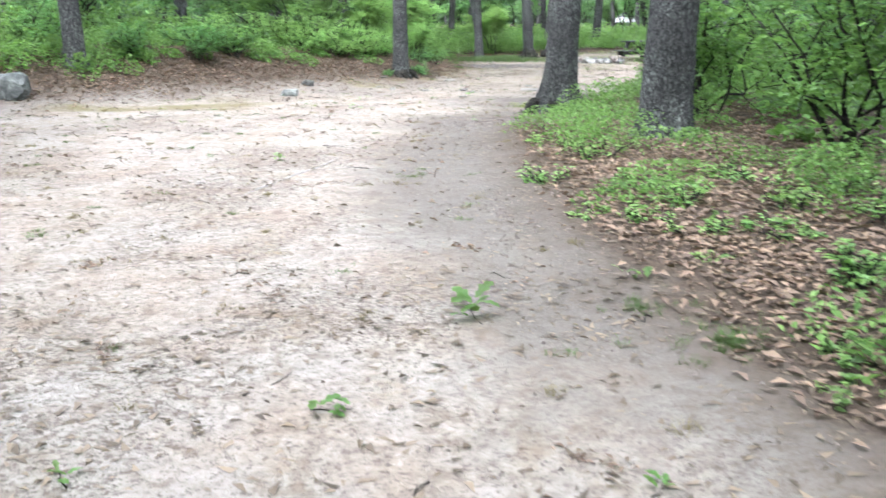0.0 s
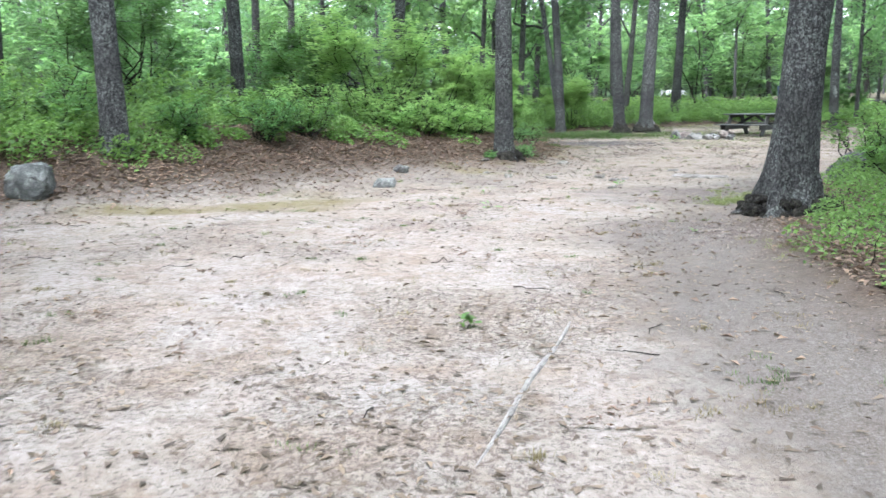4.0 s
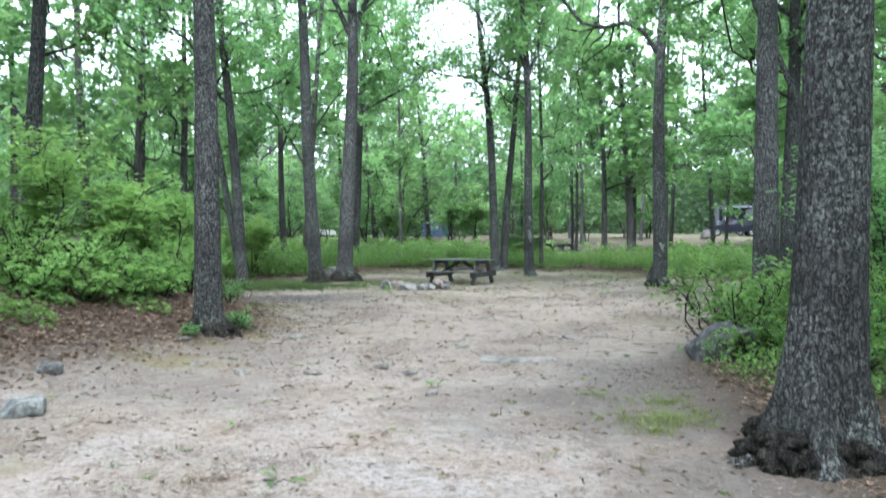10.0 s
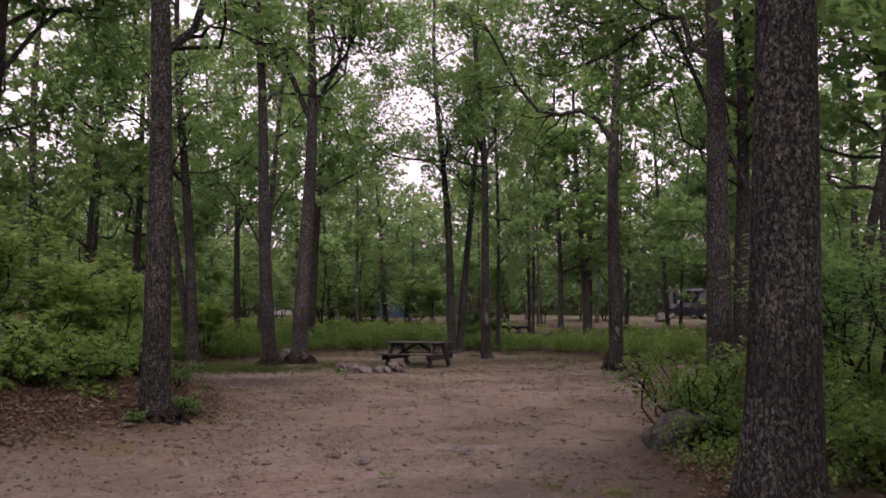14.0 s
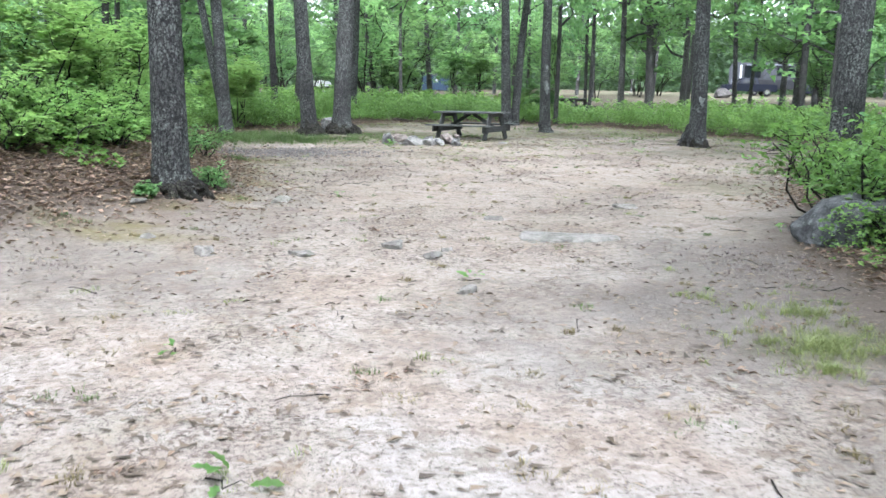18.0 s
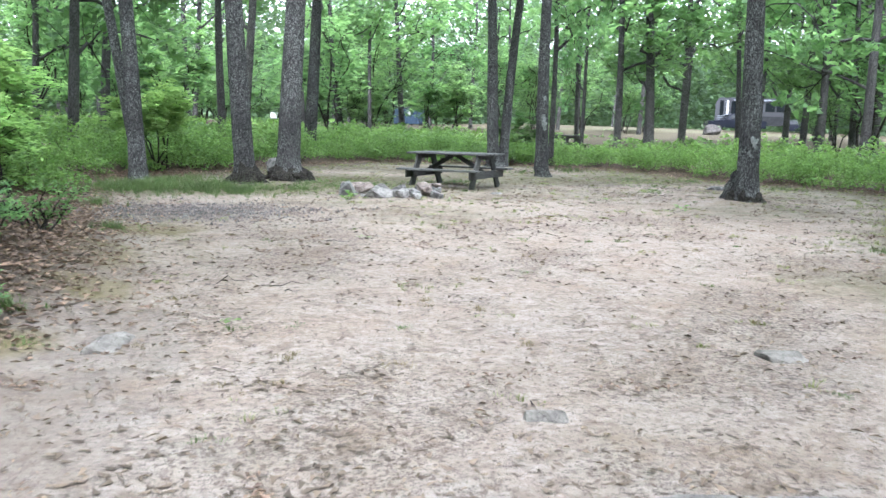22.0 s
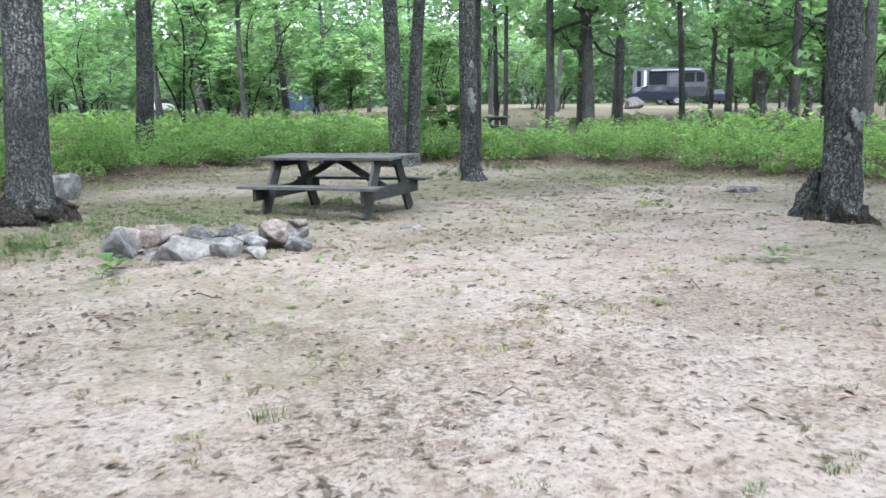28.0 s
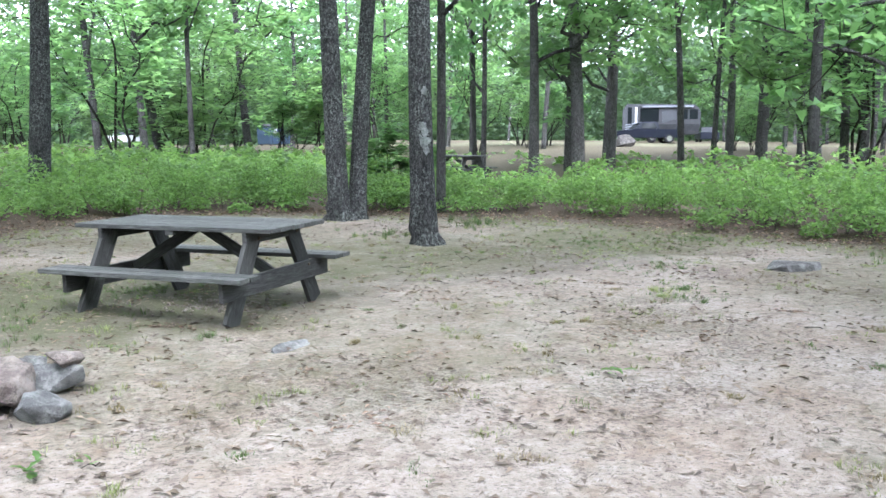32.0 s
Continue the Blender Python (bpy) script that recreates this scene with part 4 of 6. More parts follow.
for i, (x, y, dia, lean) in enumerate(MID):
    if dia > 0:
        s = max(dia / 0.4, 0.5)
        plant(VARIANTS[i % 6], x, y, 0.45 * s + 0.55 if s > 1 else s, rng.uniform(0.9, 1.1), rng.uniform(0, 6.28), lean)

placed = [(x, y) for x, y, d, l in MID] + [(2, 15.4), (-1.1, 24.1), (9.75, 24.6), (13.5, 28.0), (13.2, 32.9), (3.6, 37.1), (1.5, 38.5), (12.9, 40.8), (13.1, 44.2), (8.6, 50.6), (-7.4, 18), (-7.7, 26.6), (-4, 29.4), (3, 11.2)]
KEEP_CLEAR = [(20.3, 52.2, 4), (62, 87, 9), (57, 80, 6), (33, 58.5, 3.5), (37, 62.5, 5), (28.5, 53, 2.5), (34.5, 106, 7), (29, 90, 4), (22, 55, 3), (70, 88, 5)]


def in_sight_strip(x, y):
    """The strip kept free of trees so the camera sees the far vehicles."""
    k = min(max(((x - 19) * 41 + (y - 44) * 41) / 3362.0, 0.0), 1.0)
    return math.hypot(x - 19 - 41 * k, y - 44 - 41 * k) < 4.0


rng = np.random.default_rng(23)
count = 0
for _ in range(6000):
    if count >= 104:
        break
    ang, dist = rng.uniform(-1.15, 1.45), 20 + 80 * math.sqrt(rng.uniform())
    x, y = 5 + math.sin(ang) * dist, 20 + math.cos(ang) * dist
    if edge_dist(np.array([x]), np.array([y]))[0] < 6 or road_dist(np.array([x]), np.array([y]))[0] < 4.5:
        continue
    if any((x - a) ** 2 + (y - b) ** 2 < 3.0 ** 2 for a, b in placed) or any((x - a) ** 2 + (y - b) ** 2 < c * c for a, b, c in KEEP_CLEAR):
        continue
    if in_sight_strip(x, y):
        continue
    placed.append((x, y))
    s = rng.uniform(0.6, 1.0)
    plant(VARIANTS[count % 6], x, y, s, rng.uniform(0.85, 1.15), rng.uniform(0, 6.28), rng.uniform(-1, 1))
    count += 1
for i in range(12):  # unseen woods added behind and beside the start
    a = 2.0 + i * 0.29
    plant(VARIANTS[i % 6], 2 + math.sin(a) * (16 + 4 * (i % 3)), -2 + math.cos(a) * (17 + 5 * (i % 3)), 1, 1, i, 0)
# Unseen trees added round the start so their crowns shade the sand.
for x, y in [(6.5, 1.5), (5.5, -4.0), (9.5, 6.0), (7.6, 6.6), (6.0, 4.2), (-9.0, -3.5), (-13.5, 4.0), (-12.0, 9.5), (-4.0, -9.0), (2.5, -10.0)]:
    plant(VARIANTS[int(x * 7) % 6], x, y, 1.15, 1.0, x)
for v in VARIANTS:
    v.matrix_basis = Matrix.Translation((-26 + 3.5 * VARIANTS.index(v), -30, gz(-20, -30)))


# ---- saplings and tall bushes ----
def build_bush(name, x, y, height, width, stems, leaves, leaf, material, label, category="bush", group="", up=0.5, at=None, bare=0.3):
    z = gz(x, y) if at is None else at
    t = thing(name, pose(x, y, z), label, category, group)
    tw, wood = [], Geo()
    for _ in range(stems):
        a, w = rng.uniform(0, 6.28), width * rng.uniform(0.25, 1.0)
        h = height * rng.uniform(0.6, 1.05)
        b = np.array([rng.uniform(-0.12, 0.12) * width, rng.uniform(-0.12, 0.12) * width, -0.1])
        pts = bent(b, b + np.array([math.cos(a) * w, math.sin(a) * w, h]), 9, 0.06, 0.05)
        r = 0.012 + 0.006 * height
        part("stem", mesh_from("stem", *tube(pts, np.linspace(r, r * 0.3, 9), 5), BARK_TWIG), BARK_TWIG, t)
        for sp, sr in sub_branches(pts, r, 7, 0.38 * height, bare, 0.1):
            wood.add(*tube(sp[::2], sr[::2], 3))
            tw.append(sp)
        tw.append(pts[4 if bare < 0.4 else 6:])
    tagged(part("branchwork", wood.mesh("branchwork", BARK_TWIG), BARK_TWIG, t), kind="stuff")
    tagged(part("foliage", mesh_from("foliage", *leaf_cloud(leaf_points(tw, max(3, leaves // len(tw)), 0.07 * height), leaf, up, plain=leaf > 0.15), material, False), material, t), kind="stuff")
    return t


rng = np.random.default_rng(24)
TALL = "tall leafy bush with many thin stems"
for x, y, h, w, n in [(-4.2, 26.6, 2.5, 1.7, 9), (-2.9, 27.6, 2.2, 1.3, 8), (-5.8, 28.5, 2.8, 1.8, 9), (-2.0, 31.0, 2.4, 1.5, 8), (-10.5, 27.0, 3.2, 2.0, 9), (-12.0, 30.0, 3.0, 2.0, 9), (2.2, 40.8, 2.0, 0.9, 6), (-1.0, 36.5, 2.2, 1.3, 7),
                      (-6.8, 31.5, 3.0, 1.8, 8), (15.9, 47.4, 1.7, 1.0, 8)]:
    build_bush("tall_bush", x, y, h, w, n, 5200, 0.13, LEAF_LIT if -5 < x < 10 else LEAF_DARK, TALL, "bush", "tall bushes", 0.8, None, 0.55)
for x, y, h, w in [(-1.7, 27.5, 1.5, 0.9), (-1.0, 29.4, 1.2, 0.7), (-2.4, 29.3, 1.8, 1.1)]:
    build_bush("tall_bush", x, y, h, w, 8, 2200, 0.085, LEAF_LIT, "fresh green layered bush behind the straight oak", "bush", "tall bushes", 0.8, None, 0.4)
build_bush("rock_bush", 5.0, 19.95, 1.05, 1.0, 13, 1300, 0.085, LEAF_SHRUB, "low arching bush growing over a lichened boulder", "bush")
build_bush("rock_bush", 5.6, 20.4, 1.2, 1.0, 8, 1100, 0.085, LEAF_SHRUB, "loose green bush on the bank by the large oak", "bush")
for x, y, h, w, k in [(4.5, 17.5, 0.9, 0.7, 1200), (5.5, 18.5, 1.1, 0.9, 1500), (4.3, 16.5, 0.7, 0.6, 900), (6.4, 19.2, 1.3, 1.0, 1500), (5.2, 16.6, 0.9, 0.8, 1200), (9.2, 21.4, 3.2, 1.6, 2600), (11.2, 22.0, 3.6, 1.8, 2600)]:
    build_bush("tall_bush" if h > 2 else "green_bush", x, y, h, w, 9, k, 0.085 if h < 2 else 0.13, LEAF_SHRUB if h < 2 else LEAF_OAK, "leafy green bush in the undergrowth behind the large oak", "bush", "undergrowth bushes", 0.6)
for x, y, h, w, lab in [(-0.6, 25.0, 0.4, 0.35, "small fresh green shrub growing by an oak root"), (-0.75, 27.6, 0.5, 0.5, "small fresh green shrub at the edge of the clearing"), (-0.3, 28.9, 0.55, 0.5, "small fresh green shrub at the edge of the clearing"),
                        (-1.55, 24.0, 0.22, 0.2, "leafy shoot at the foot of an oak")]:
    build_bush("small_shrub", x, y, h, w, 7, 520, 0.06, LEAF_BRIGHT, lab, "shrub")
for x, y, h in [(1.02, 8.35, 0.25), (1.54, 10.41, 0.3), (1.72, 9.5, 0.3), (1.22, 6.83, 0.16), (1.49, 6.63, 0.2), (1.97, 7.07, 0.25), (1.84, 6.16, 0.22), (1.84, 7.69, 0.22), (2.81, 7.68, 0.25), (2.73, 6.6, 0.3), (3.18, 7.14, 0.3), (2.41, 5.77, 0.25), (1.77, 5.38, 0.14), (1.19, 4.85, 0.08), (2.33, 4.63, 0.3), (2.5, 4.78, 0.3), (1.84, 3.73, 0.18), (1.7, 3.34, 0.14), (3.1, 6.21, 0.3), (2.28, 6.15, 0.2), (2.53, 7.99, 0.25), (1.19, 10.86, 0.2)]:
    build_bush("low_plant", x, y, h, 0.8 * h + 0.12, 6, 170, 0.035 + 0.09 * h, LEAF_LIT, "low fresh green plant growing out of the leaf litter", "plant", "plants beside the drive", 0.75)
for x, y, h in [(4.3, 9.2, 2.6), (5.2, 7.6, 2.4), (3.9, 13.2, 2.2), (6.0, 15.5, 2.4)]:
    build_bush("tall_bush", x, y, h, 1.5, 8, 2600, 0.1, LEAF_SHRUB, "bush with bent grey stems beside a thick oak", "bush", "tall bushes", 0.5)

rng = np.random.default_rng(25)
for x, y, h, w in [(-2.3, 25.9, 0.75, 0.7), (-3.2, 25.4, 0.9, 0.8), (-4.3, 24.9, 0.95, 0.9), (-5.4, 24.3, 1.0, 0.9), (-1.8, 26.6, 0.8, 0.6), (-6.6, 23.6, 0.9, 0.9), (-3.8, 26.0, 1.3, 1.0), (-2.9, 24.7, 0.6, 0.55), (-2.25, 25.2, 0.55, 0.5), (-1.75, 25.8, 0.55, 0.5), (-3.7, 24.2, 0.6, 0.6), (-2.6, 25.5, 0.8, 0.7)]:
    build_bush("green_bush", x, y, h, w, 10, 1200, 0.08, LEAF_LIT, "leafy green bush on the litter bank behind the straight oak", "bush", "bank bushes", 0.7)
for x, y, h, w in [(-9.6, 18.0, 0.9, 0.9), (-8.3, 18.3, 0.8, 0.8), (-6.7, 19.2, 0.75, 0.8), (-10.8, 17.8, 1.0, 0.9), (-5.7, 20.4, 0.8, 0.8), (-9.0, 19.6, 1.3, 1.1), (-5.0, 21.6, 0.8, 0.8)]:
    build_bush("green_bush", x, y, h, w, 10, 1500, 0.075, LEAF_DARK, "deep green bush on the bank behind the boulders", "bush", "bank bushes", 0.7)
for x, y, h, w in [(4.75, 19.3, 0.6, 0.6), (4.95, 19.0, 0.65, 0.6), (4.9, 18.8, 0.5, 0.55)]:
    build_bush("rock_bush", x, y, h, w, 9, 520, 0.07, LEAF_SHRUB, "low spreading shoots in front of a lichened boulder", "bush", "", 0.7)
SAPLINGS = [build_bush("sapling", 0, -130 - 8 * i, 4.2 + i, 1.9, 4, 1900, 0.29, LEAF_BRIGHT, "young forest tree in fresh green leaf", "sapling", "saplings", 0.65, 0.0) for i in range(4)]
count = 0
for _ in range(4000):
    if count >= 125:
        break
    ang, dist = rng.uniform(-1.1, 1.45), 16 + 62 * math.sqrt(rng.uniform())
    x, y = 6 + math.sin(ang) * dist, 22 + math.cos(ang) * dist
    if edge_dist(np.array([x]), np.array([y]))[0] < (13 if x > 3 else 7) or road_dist(np.array([x]), np.array([y]))[0] < 5 or any((x - a) ** 2 + (y - b) ** 2 < (c + 1) ** 2 for a, b, c in KEEP_CLEAR):
        continue
    if in_sight_strip(x, y) or 10 < x < 60 and 48 < y < 70 and rng.uniform() < 0.35:
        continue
    s = rng.uniform(0.6, 1.25)
    plant(SAPLINGS[count % 4], x, y, s, s * rng.uniform(0.8, 1.2), rng.uniform(0, 6.28))
    count += 1
for x, y, k in [(49.0, 66.0, 0.8)]:
    plant(SAPLINGS[int(x) % 4], x, y, k, k, x)
for i, sp in enumerate(SAPLINGS):
    sp.matrix_basis = Matrix.Translation((-24 + 4 * i, -26, gz(-20, -26)))


# ---- low shrubs, litter, scraps, grass: what nobody could count ----
def stuff(name, mesh, label, category):
    return tagged(new(name, mesh), label, category, kind="stuff")


def scatter(n, x0, x1, y0, y1, test):
    x, y = rng.uniform(x0, x1, n), rng.uniform(y0, y1, n)
    k = test(x, y)
    return x[k], y[k]


def shrub_density(x, y):
    """How thickly low shrubs grow at a place, from 0 to 1."""
    d = edge_dist(x, y)
    left = (x < 1.0) & (y < 27)
    start = np.where((x > -1.7) & (x < 1.0) & (y > 24) & (y < 34), 0.7 + 0.9 * patches(x, y, 1.6, 8.0), np.where(left, 0.1 + 0.75 * patches(x, y, 2.2, 8.0), np.where(y < 22, 0.15, -0.1)))
    clump = 0.5 + 0.5 * np.sin(x * 1.35 + 1.2 * np.sin(y * 0.8)) * np.sin(y * 1.15 + 0.9 * np.sin(x * 0.7))
    bank = (x > 0) & (y < 18)
    thin = np.where(bank, 0.95 * smooth((patches(x, y, 1.1, 3.0) - 0.33) / 0.2), 1.0)
    clump = np.where(bank, 0.5, clump)
    east = smooth((np.arctan2(x - 6, np.maximum(y - 29, 0.1)) - 0.36) / 0.15) * (y > 29)
    thin = thin * (1 - 0.85 * east * smooth((d - 5.5) / 3.0))
    return smooth((d - start) / 0.35) * (road_dist(x, y) > 5) * (np.hypot(x - 20.2, y - 51.6) > 3.0) * np.clip(0.55 + clump, 0, 1) * thin


def low_shrubs():
    """Many small rounded bushes, each a dome of leaves, joined as one cover."""
    vs, fs, wood = [], [], Geo()
    n0 = 0

    def batch(count, box, dmin, dmax, per, size, high, plain):
        nonlocal n0
        x, y = scatter(count, *box, lambda a, b: (rng.uniform(size=len(a)) < shrub_density(a, b)) & (edge_dist(a, b) > dmin) & (edge_dist(a, b) < dmax))
        d = edge_dist(x, y)
        n = len(x)
        rad = rng.uniform(0.2, 0.55, n) * (1 if dmax < 9 else 1.6)
        tall = high * rng.uniform(0.35, 1.25, n) * np.where((x < 1) & (y < 34), 0.36 + 0.64 * smooth(d / 3.2), 0.62 + 0.38 * smooth((d + 0.1) / 1.6))
        tall = np.where((y < 22) & (x > 0), tall * np.where(y < 10, 0.38, 0.55), tall)
        tall = np.where(x > 24, tall * 0.6, np.where((x < 1) & (y > 18) & (y < 34) & (d < 4), tall * 0.62, tall))
        tall = np.where((x > 15) & (x < 23) & (y > 43), tall * 0.72, tall)
        idx = np.repeat(np.arange(n), per)
        m = len(idx)
        a, k = rng.uniform(0, 6.28, m), np.sqrt(rng.uniform(0, 1, m))
        rr = k * rad[idx]
        px, py = x[idx] + np.cos(a) * rr, y[idx] + np.sin(a) * rr
        dome = np.sqrt(np.clip(1 - (k * 0.92) ** 2, 0, 1))
        z = ground_z(px, py) + tall[idx] * dome * (1 - 0.8 * rng.uniform(0, 1, m) ** 3.0)
        near = np.where((px > 0) & (py < 20), 0.62, 1.0)[:, None] if size < 0.1 else 1.0
        v, f = leaf_cloud(np.stack([px, py, z], axis=1), size * near, 0.45, 0.6, 0.55, plain=plain)
        vs.append(v)
        fs.append(f + n0)
        n0 += len(v)
        return x, y, tall
    sx, sy, st = batch(6400, (-14, 21, 3, 50), -0.3, 3.0, 205, 0.076, 0.95, False)
    batch(4600, (-18, 26, 3, 56), 3.0, 8.0, 110, 0.115, 1.05, True)
    batch(6000, (-30, 58, 10, 84), 8.0, 28.0, 32, 0.26, 0.85, True)
    stuff("low_shrubs", mesh_from("low_shrubs", np.concatenate(vs), np.concatenate(fs), LEAF_SHRUB, False), "dense knee-high bright green shrubs under the trees", "shrubs")
    for px, py, t in list(zip(sx, sy, st))[:1500]:
        q = np.array([px, py, gz(px, py) - 0.02])
        wood.add(*tube(bent(q, q + np.array([rng.uniform(-0.2, 0.2), rng.uniform(-0.2, 0.2), t * 0.9]), 4, 0.05), [0.007, 0.006, 0.004, 0.002], 3))
    stuff("shrub_stems", wood.mesh("shrub_stems", BARK_TWIG), "thin brown stems of the low shrubs", "stems")


rng = np.random.default_rng(26)
low_shrubs()
rng = np.random.default_rng(27)


def fallen_leaves():
    def near_edge(x, y):
        d = edge_dist(x, y)
        left = (x < 1.0) & (y < 30)
        wide = np.where(left, 2.3, np.where((x > 0) & (y < 16), 4.5, 1.0))
        drive = (x > -2) & (y < 22)
        p = smooth((d + np.where(drive & (x > 0), 0.4, 1.7)) / np.where(drive & (x > 0), 0.9, 2.2)) ** 2 * smooth((wide - d) / 1.0) * np.where((x > 3) & (y > 24), 0.3, 1.0) * (1 - 0.85 * np.exp(-((x - 2.2) ** 2 / 1.4 + (y - 14.0) ** 2 / 1.6)))
        return rng.uniform(size=len(x)) < p
    x, y = scatter(860000, -13, 20, 0.5, 48, near_edge)
    z = ground_z(x, y) + rng.uniform(0.008, 0.035, len(x))
    v, f = leaf_cloud(np.stack([x, y, z], axis=1), 0.062, 0.72, 0.55, 0.6, 0.3)
    stuff("fallen_leaves", mesh_from("fallen_leaves", v, f, LEAF_DRY, False), "curled brown oak leaves littering the edge of the clearing", "leaf litter")
    x, y = scatter(330000, -12, 18.5, 0.5, 46, lambda a, b: (edge_dist(a, b) < 0.2) & (rng.uniform(size=len(a)) < 0.32 + 0.08 * (b > 22) + 0.6 * debris_at(a, b)))
    z = ground_z(x, y) + rng.uniform(0.004, 0.012, len(x))
    v, f = leaf_cloud(np.stack([x, y, z], axis=1), 0.046, 0.85, 0.36, 0.9, 0.3, plain=True)
    stuff("ground_scraps", mesh_from("ground_scraps", v, f, SCRAP, False), "small dry leaf and bark scraps strewn over the sand", "debris")
    x, y = scatter(210000, -9, 18.5, 2, 46, lambda a, b: (edge_dist(a, b) < 0.3) & (rng.uniform(size=len(a)) < 0.1 + 0.16 * (b > 26) + 0.9 * debris_at(a, b) * patches(a, b, 0.3, 5.0) + 0.8 * np.exp(-((a + 0.6) ** 2 / 1.6 + (b - 23.8) ** 2 / 6.0)) + 0.7 * np.exp(-((a - 6.1) ** 2 + (b - 35.0) ** 2) / 1.6) + 0.8 * np.exp(-((a - 1.5) ** 2 + (b - 14.7) ** 2) / 0.8)))
    z = ground_z(x, y) + rng.uniform(0.006, 0.016, len(x))
    v, f = leaf_cloud(np.stack([x, y, z], axis=1), np.where(rng.uniform(size=len(x)) < 0.3, 0.052, 0.033)[:, None], 0.8, rng.uniform(0.12, 0.45, len(x))[:, None], 0.6, 0.5)
    stuff("leaf_scraps", mesh_from("leaf_scraps", v, f, SCRAP, False), "broken brown oak leaves gathered in drifts on the sand", "leaf litter")
    pts = []
    for px, py in zip(*scatter(420, -8, 16, 2.5, 40, lambda a, b: edge_dist(a, b) < -0.2)):
        n = int(rng.integers(10, 46))
        a, spread = rng.uniform(0, 3.14), rng.uniform(0.04, 0.13)
        u, w = rng.standard_normal(n) * spread * 1.7, rng.standard_normal(n) * spread * 0.6
        qx, qy = px + u * math.cos(a) - w * math.sin(a), py + u * math.sin(a) + w * math.cos(a)
        pts.append(np.stack([qx, qy, ground_z(qx, qy) + rng.uniform(0.004, 0.02, n)], axis=1))
    v, f = leaf_cloud(np.concatenate(pts), 0.036, 0.75, 0.4, 0.7, 0.4)
    stuff("leaf_drifts", mesh_from("leaf_drifts", v, f, LEAF_DRY, False), "small tan drifts of broken leaves on the sand", "leaf litter")
    wood = Geo()
    x, y = scatter(420, -9, 17, 1, 45, lambda a, b: edge_dist(a, b) < 0.8)
    for px, py in zip(x, y):
        a, ln = rng.uniform(0, 6.28), rng.uniform(0.08, 0.4)
        q = np.array([px, py, gz(px, py) + 0.01])
        wood.add(*tube(bent(q, q + np.array([math.cos(a) * ln, math.sin(a) * ln, 0.004]), 5, 0.08), np.linspace(0.005, 0.002, 5), 4))
    stuff("fallen_twigs", wood.mesh("fallen_twigs", BARK_TWIG), "thin dark twigs lying on the sand", "twigs")


fallen_leaves()


def blades(spots, material, name, label):
    """Tufts of grass: (x, y, radius, blades, height)."""
    vs = []
    for cx, cy, rad, n, h in spots:
        m = max(3, n // 16)
        a, r = rng.uniform(0, 6.28, m), rad * 0.62 * np.abs(rng.standard_normal(m))
        own = rng.integers(0, m, n)
        ox, oy = rng.standard_normal(n) * 0.022, rng.standard_normal(n) * 0.022
        x, y = (cx + np.cos(a) * r)[own] + ox, (cy + np.sin(a) * r)[own] + oy
        z = ground_z(x, y) - 0.005
        base = np.stack([x, y, z], axis=1)
        t = np.arctan2(-ox, oy) + rng.normal(0, 0.5, n)
        side = np.stack([np.cos(t), np.sin(t), np.zeros(n)], axis=1) * 0.0022
        lean = np.stack([-np.sin(t), np.cos(t), np.zeros(n)], axis=1)
        hh = (h * rng.uniform(0.45, 1.25, m)[own] * rng.uniform(0.4, 1.1, n))[:, None]
        upv = np.array([0, 0, 1.0])
        mid = base + upv * hh * 0.6 + lean * hh * 0.2
        tip = base + upv * hh * 0.95 + lean * hh * 0.6
        vs.append(np.stack([base - side, base + side, mid + side * 0.7, tip, mid - side * 0.7], axis=1))
    v = np.concatenate(vs)
    n = len(v)
    f = np.arange(5 * n).reshape(n, 5)
    tri = np.concatenate([f[:, [0, 1, 2]], f[:, [0, 2, 4]], f[:, [4, 2, 3]]])
    stuff(name, mesh_from(name, v.reshape(-1, 3), tri, material, False), label, "grass")


spots = [(1.3, 37.0, 1.6, 13500, 0.17), (3.2, 35.7, 0.9, 3960, 0.13), (2.6, 36.4, 0.8, 3960, 0.18), (4.4, 35.8, 0.8, 1400, 0.11), (5.0, 36.9, 1.0, 1600, 0.07), (0.5,
        33.6, 0.45, 500, 0.22), (6.3, 38.6, 1.6, 1800, 0.05), (14.9, 39.4, 1.6, 1900, 0.06), (16.8, 39.0, 1.3, 1500, 0.07), (12.67, 35.34, 0.4, 500, 0.05), (8.19, 36.1,
        0.16, 160, 0.07)]
spots += [(6.4, 37.4, 1.3, 2600, 0.07), (5.4, 36.5, 0.9, 1500, 0.08), (8.3, 38.6, 1.2, 1200, 0.05), (4.83, 29.85, 0.08, 60, 0.1), (14.0, 37.0, 0.7, 600, 0.06), (9.2, 38.7, 0.7, 700, 0.1), (12.5, 41.3, 0.7, 600, 0.12), (14.6, 42.0, 0.9, 800, 0.16), (17.4, 36.0,
        0.9, 700, 0.1), (0.55, 30.28, 0.28, 600, 0.12), (13.07, 35.69, 0.32, 420, 0.06), (9.68, 26.25, 0.4, 500, 0.1), (2.2, 38.6, 1.2, 2200, 0.14), (1.4, 4.0, 0.3,
        700, 0.06), (1.1, 4.6, 0.25, 260, 0.05), (-0.45, 25.3, 0.3, 300, 0.12)]
spots += [(float(a), float(b), rng.uniform(0.04, 0.14), 80, 0.035) for a, b in zip(*scatter(420, -8, 17, 3, 44, lambda p, q: edge_dist(p, q) < -0.2))]
blades(spots, BLADE, "grass_tufts", "short green grass tufts growing through the sand")
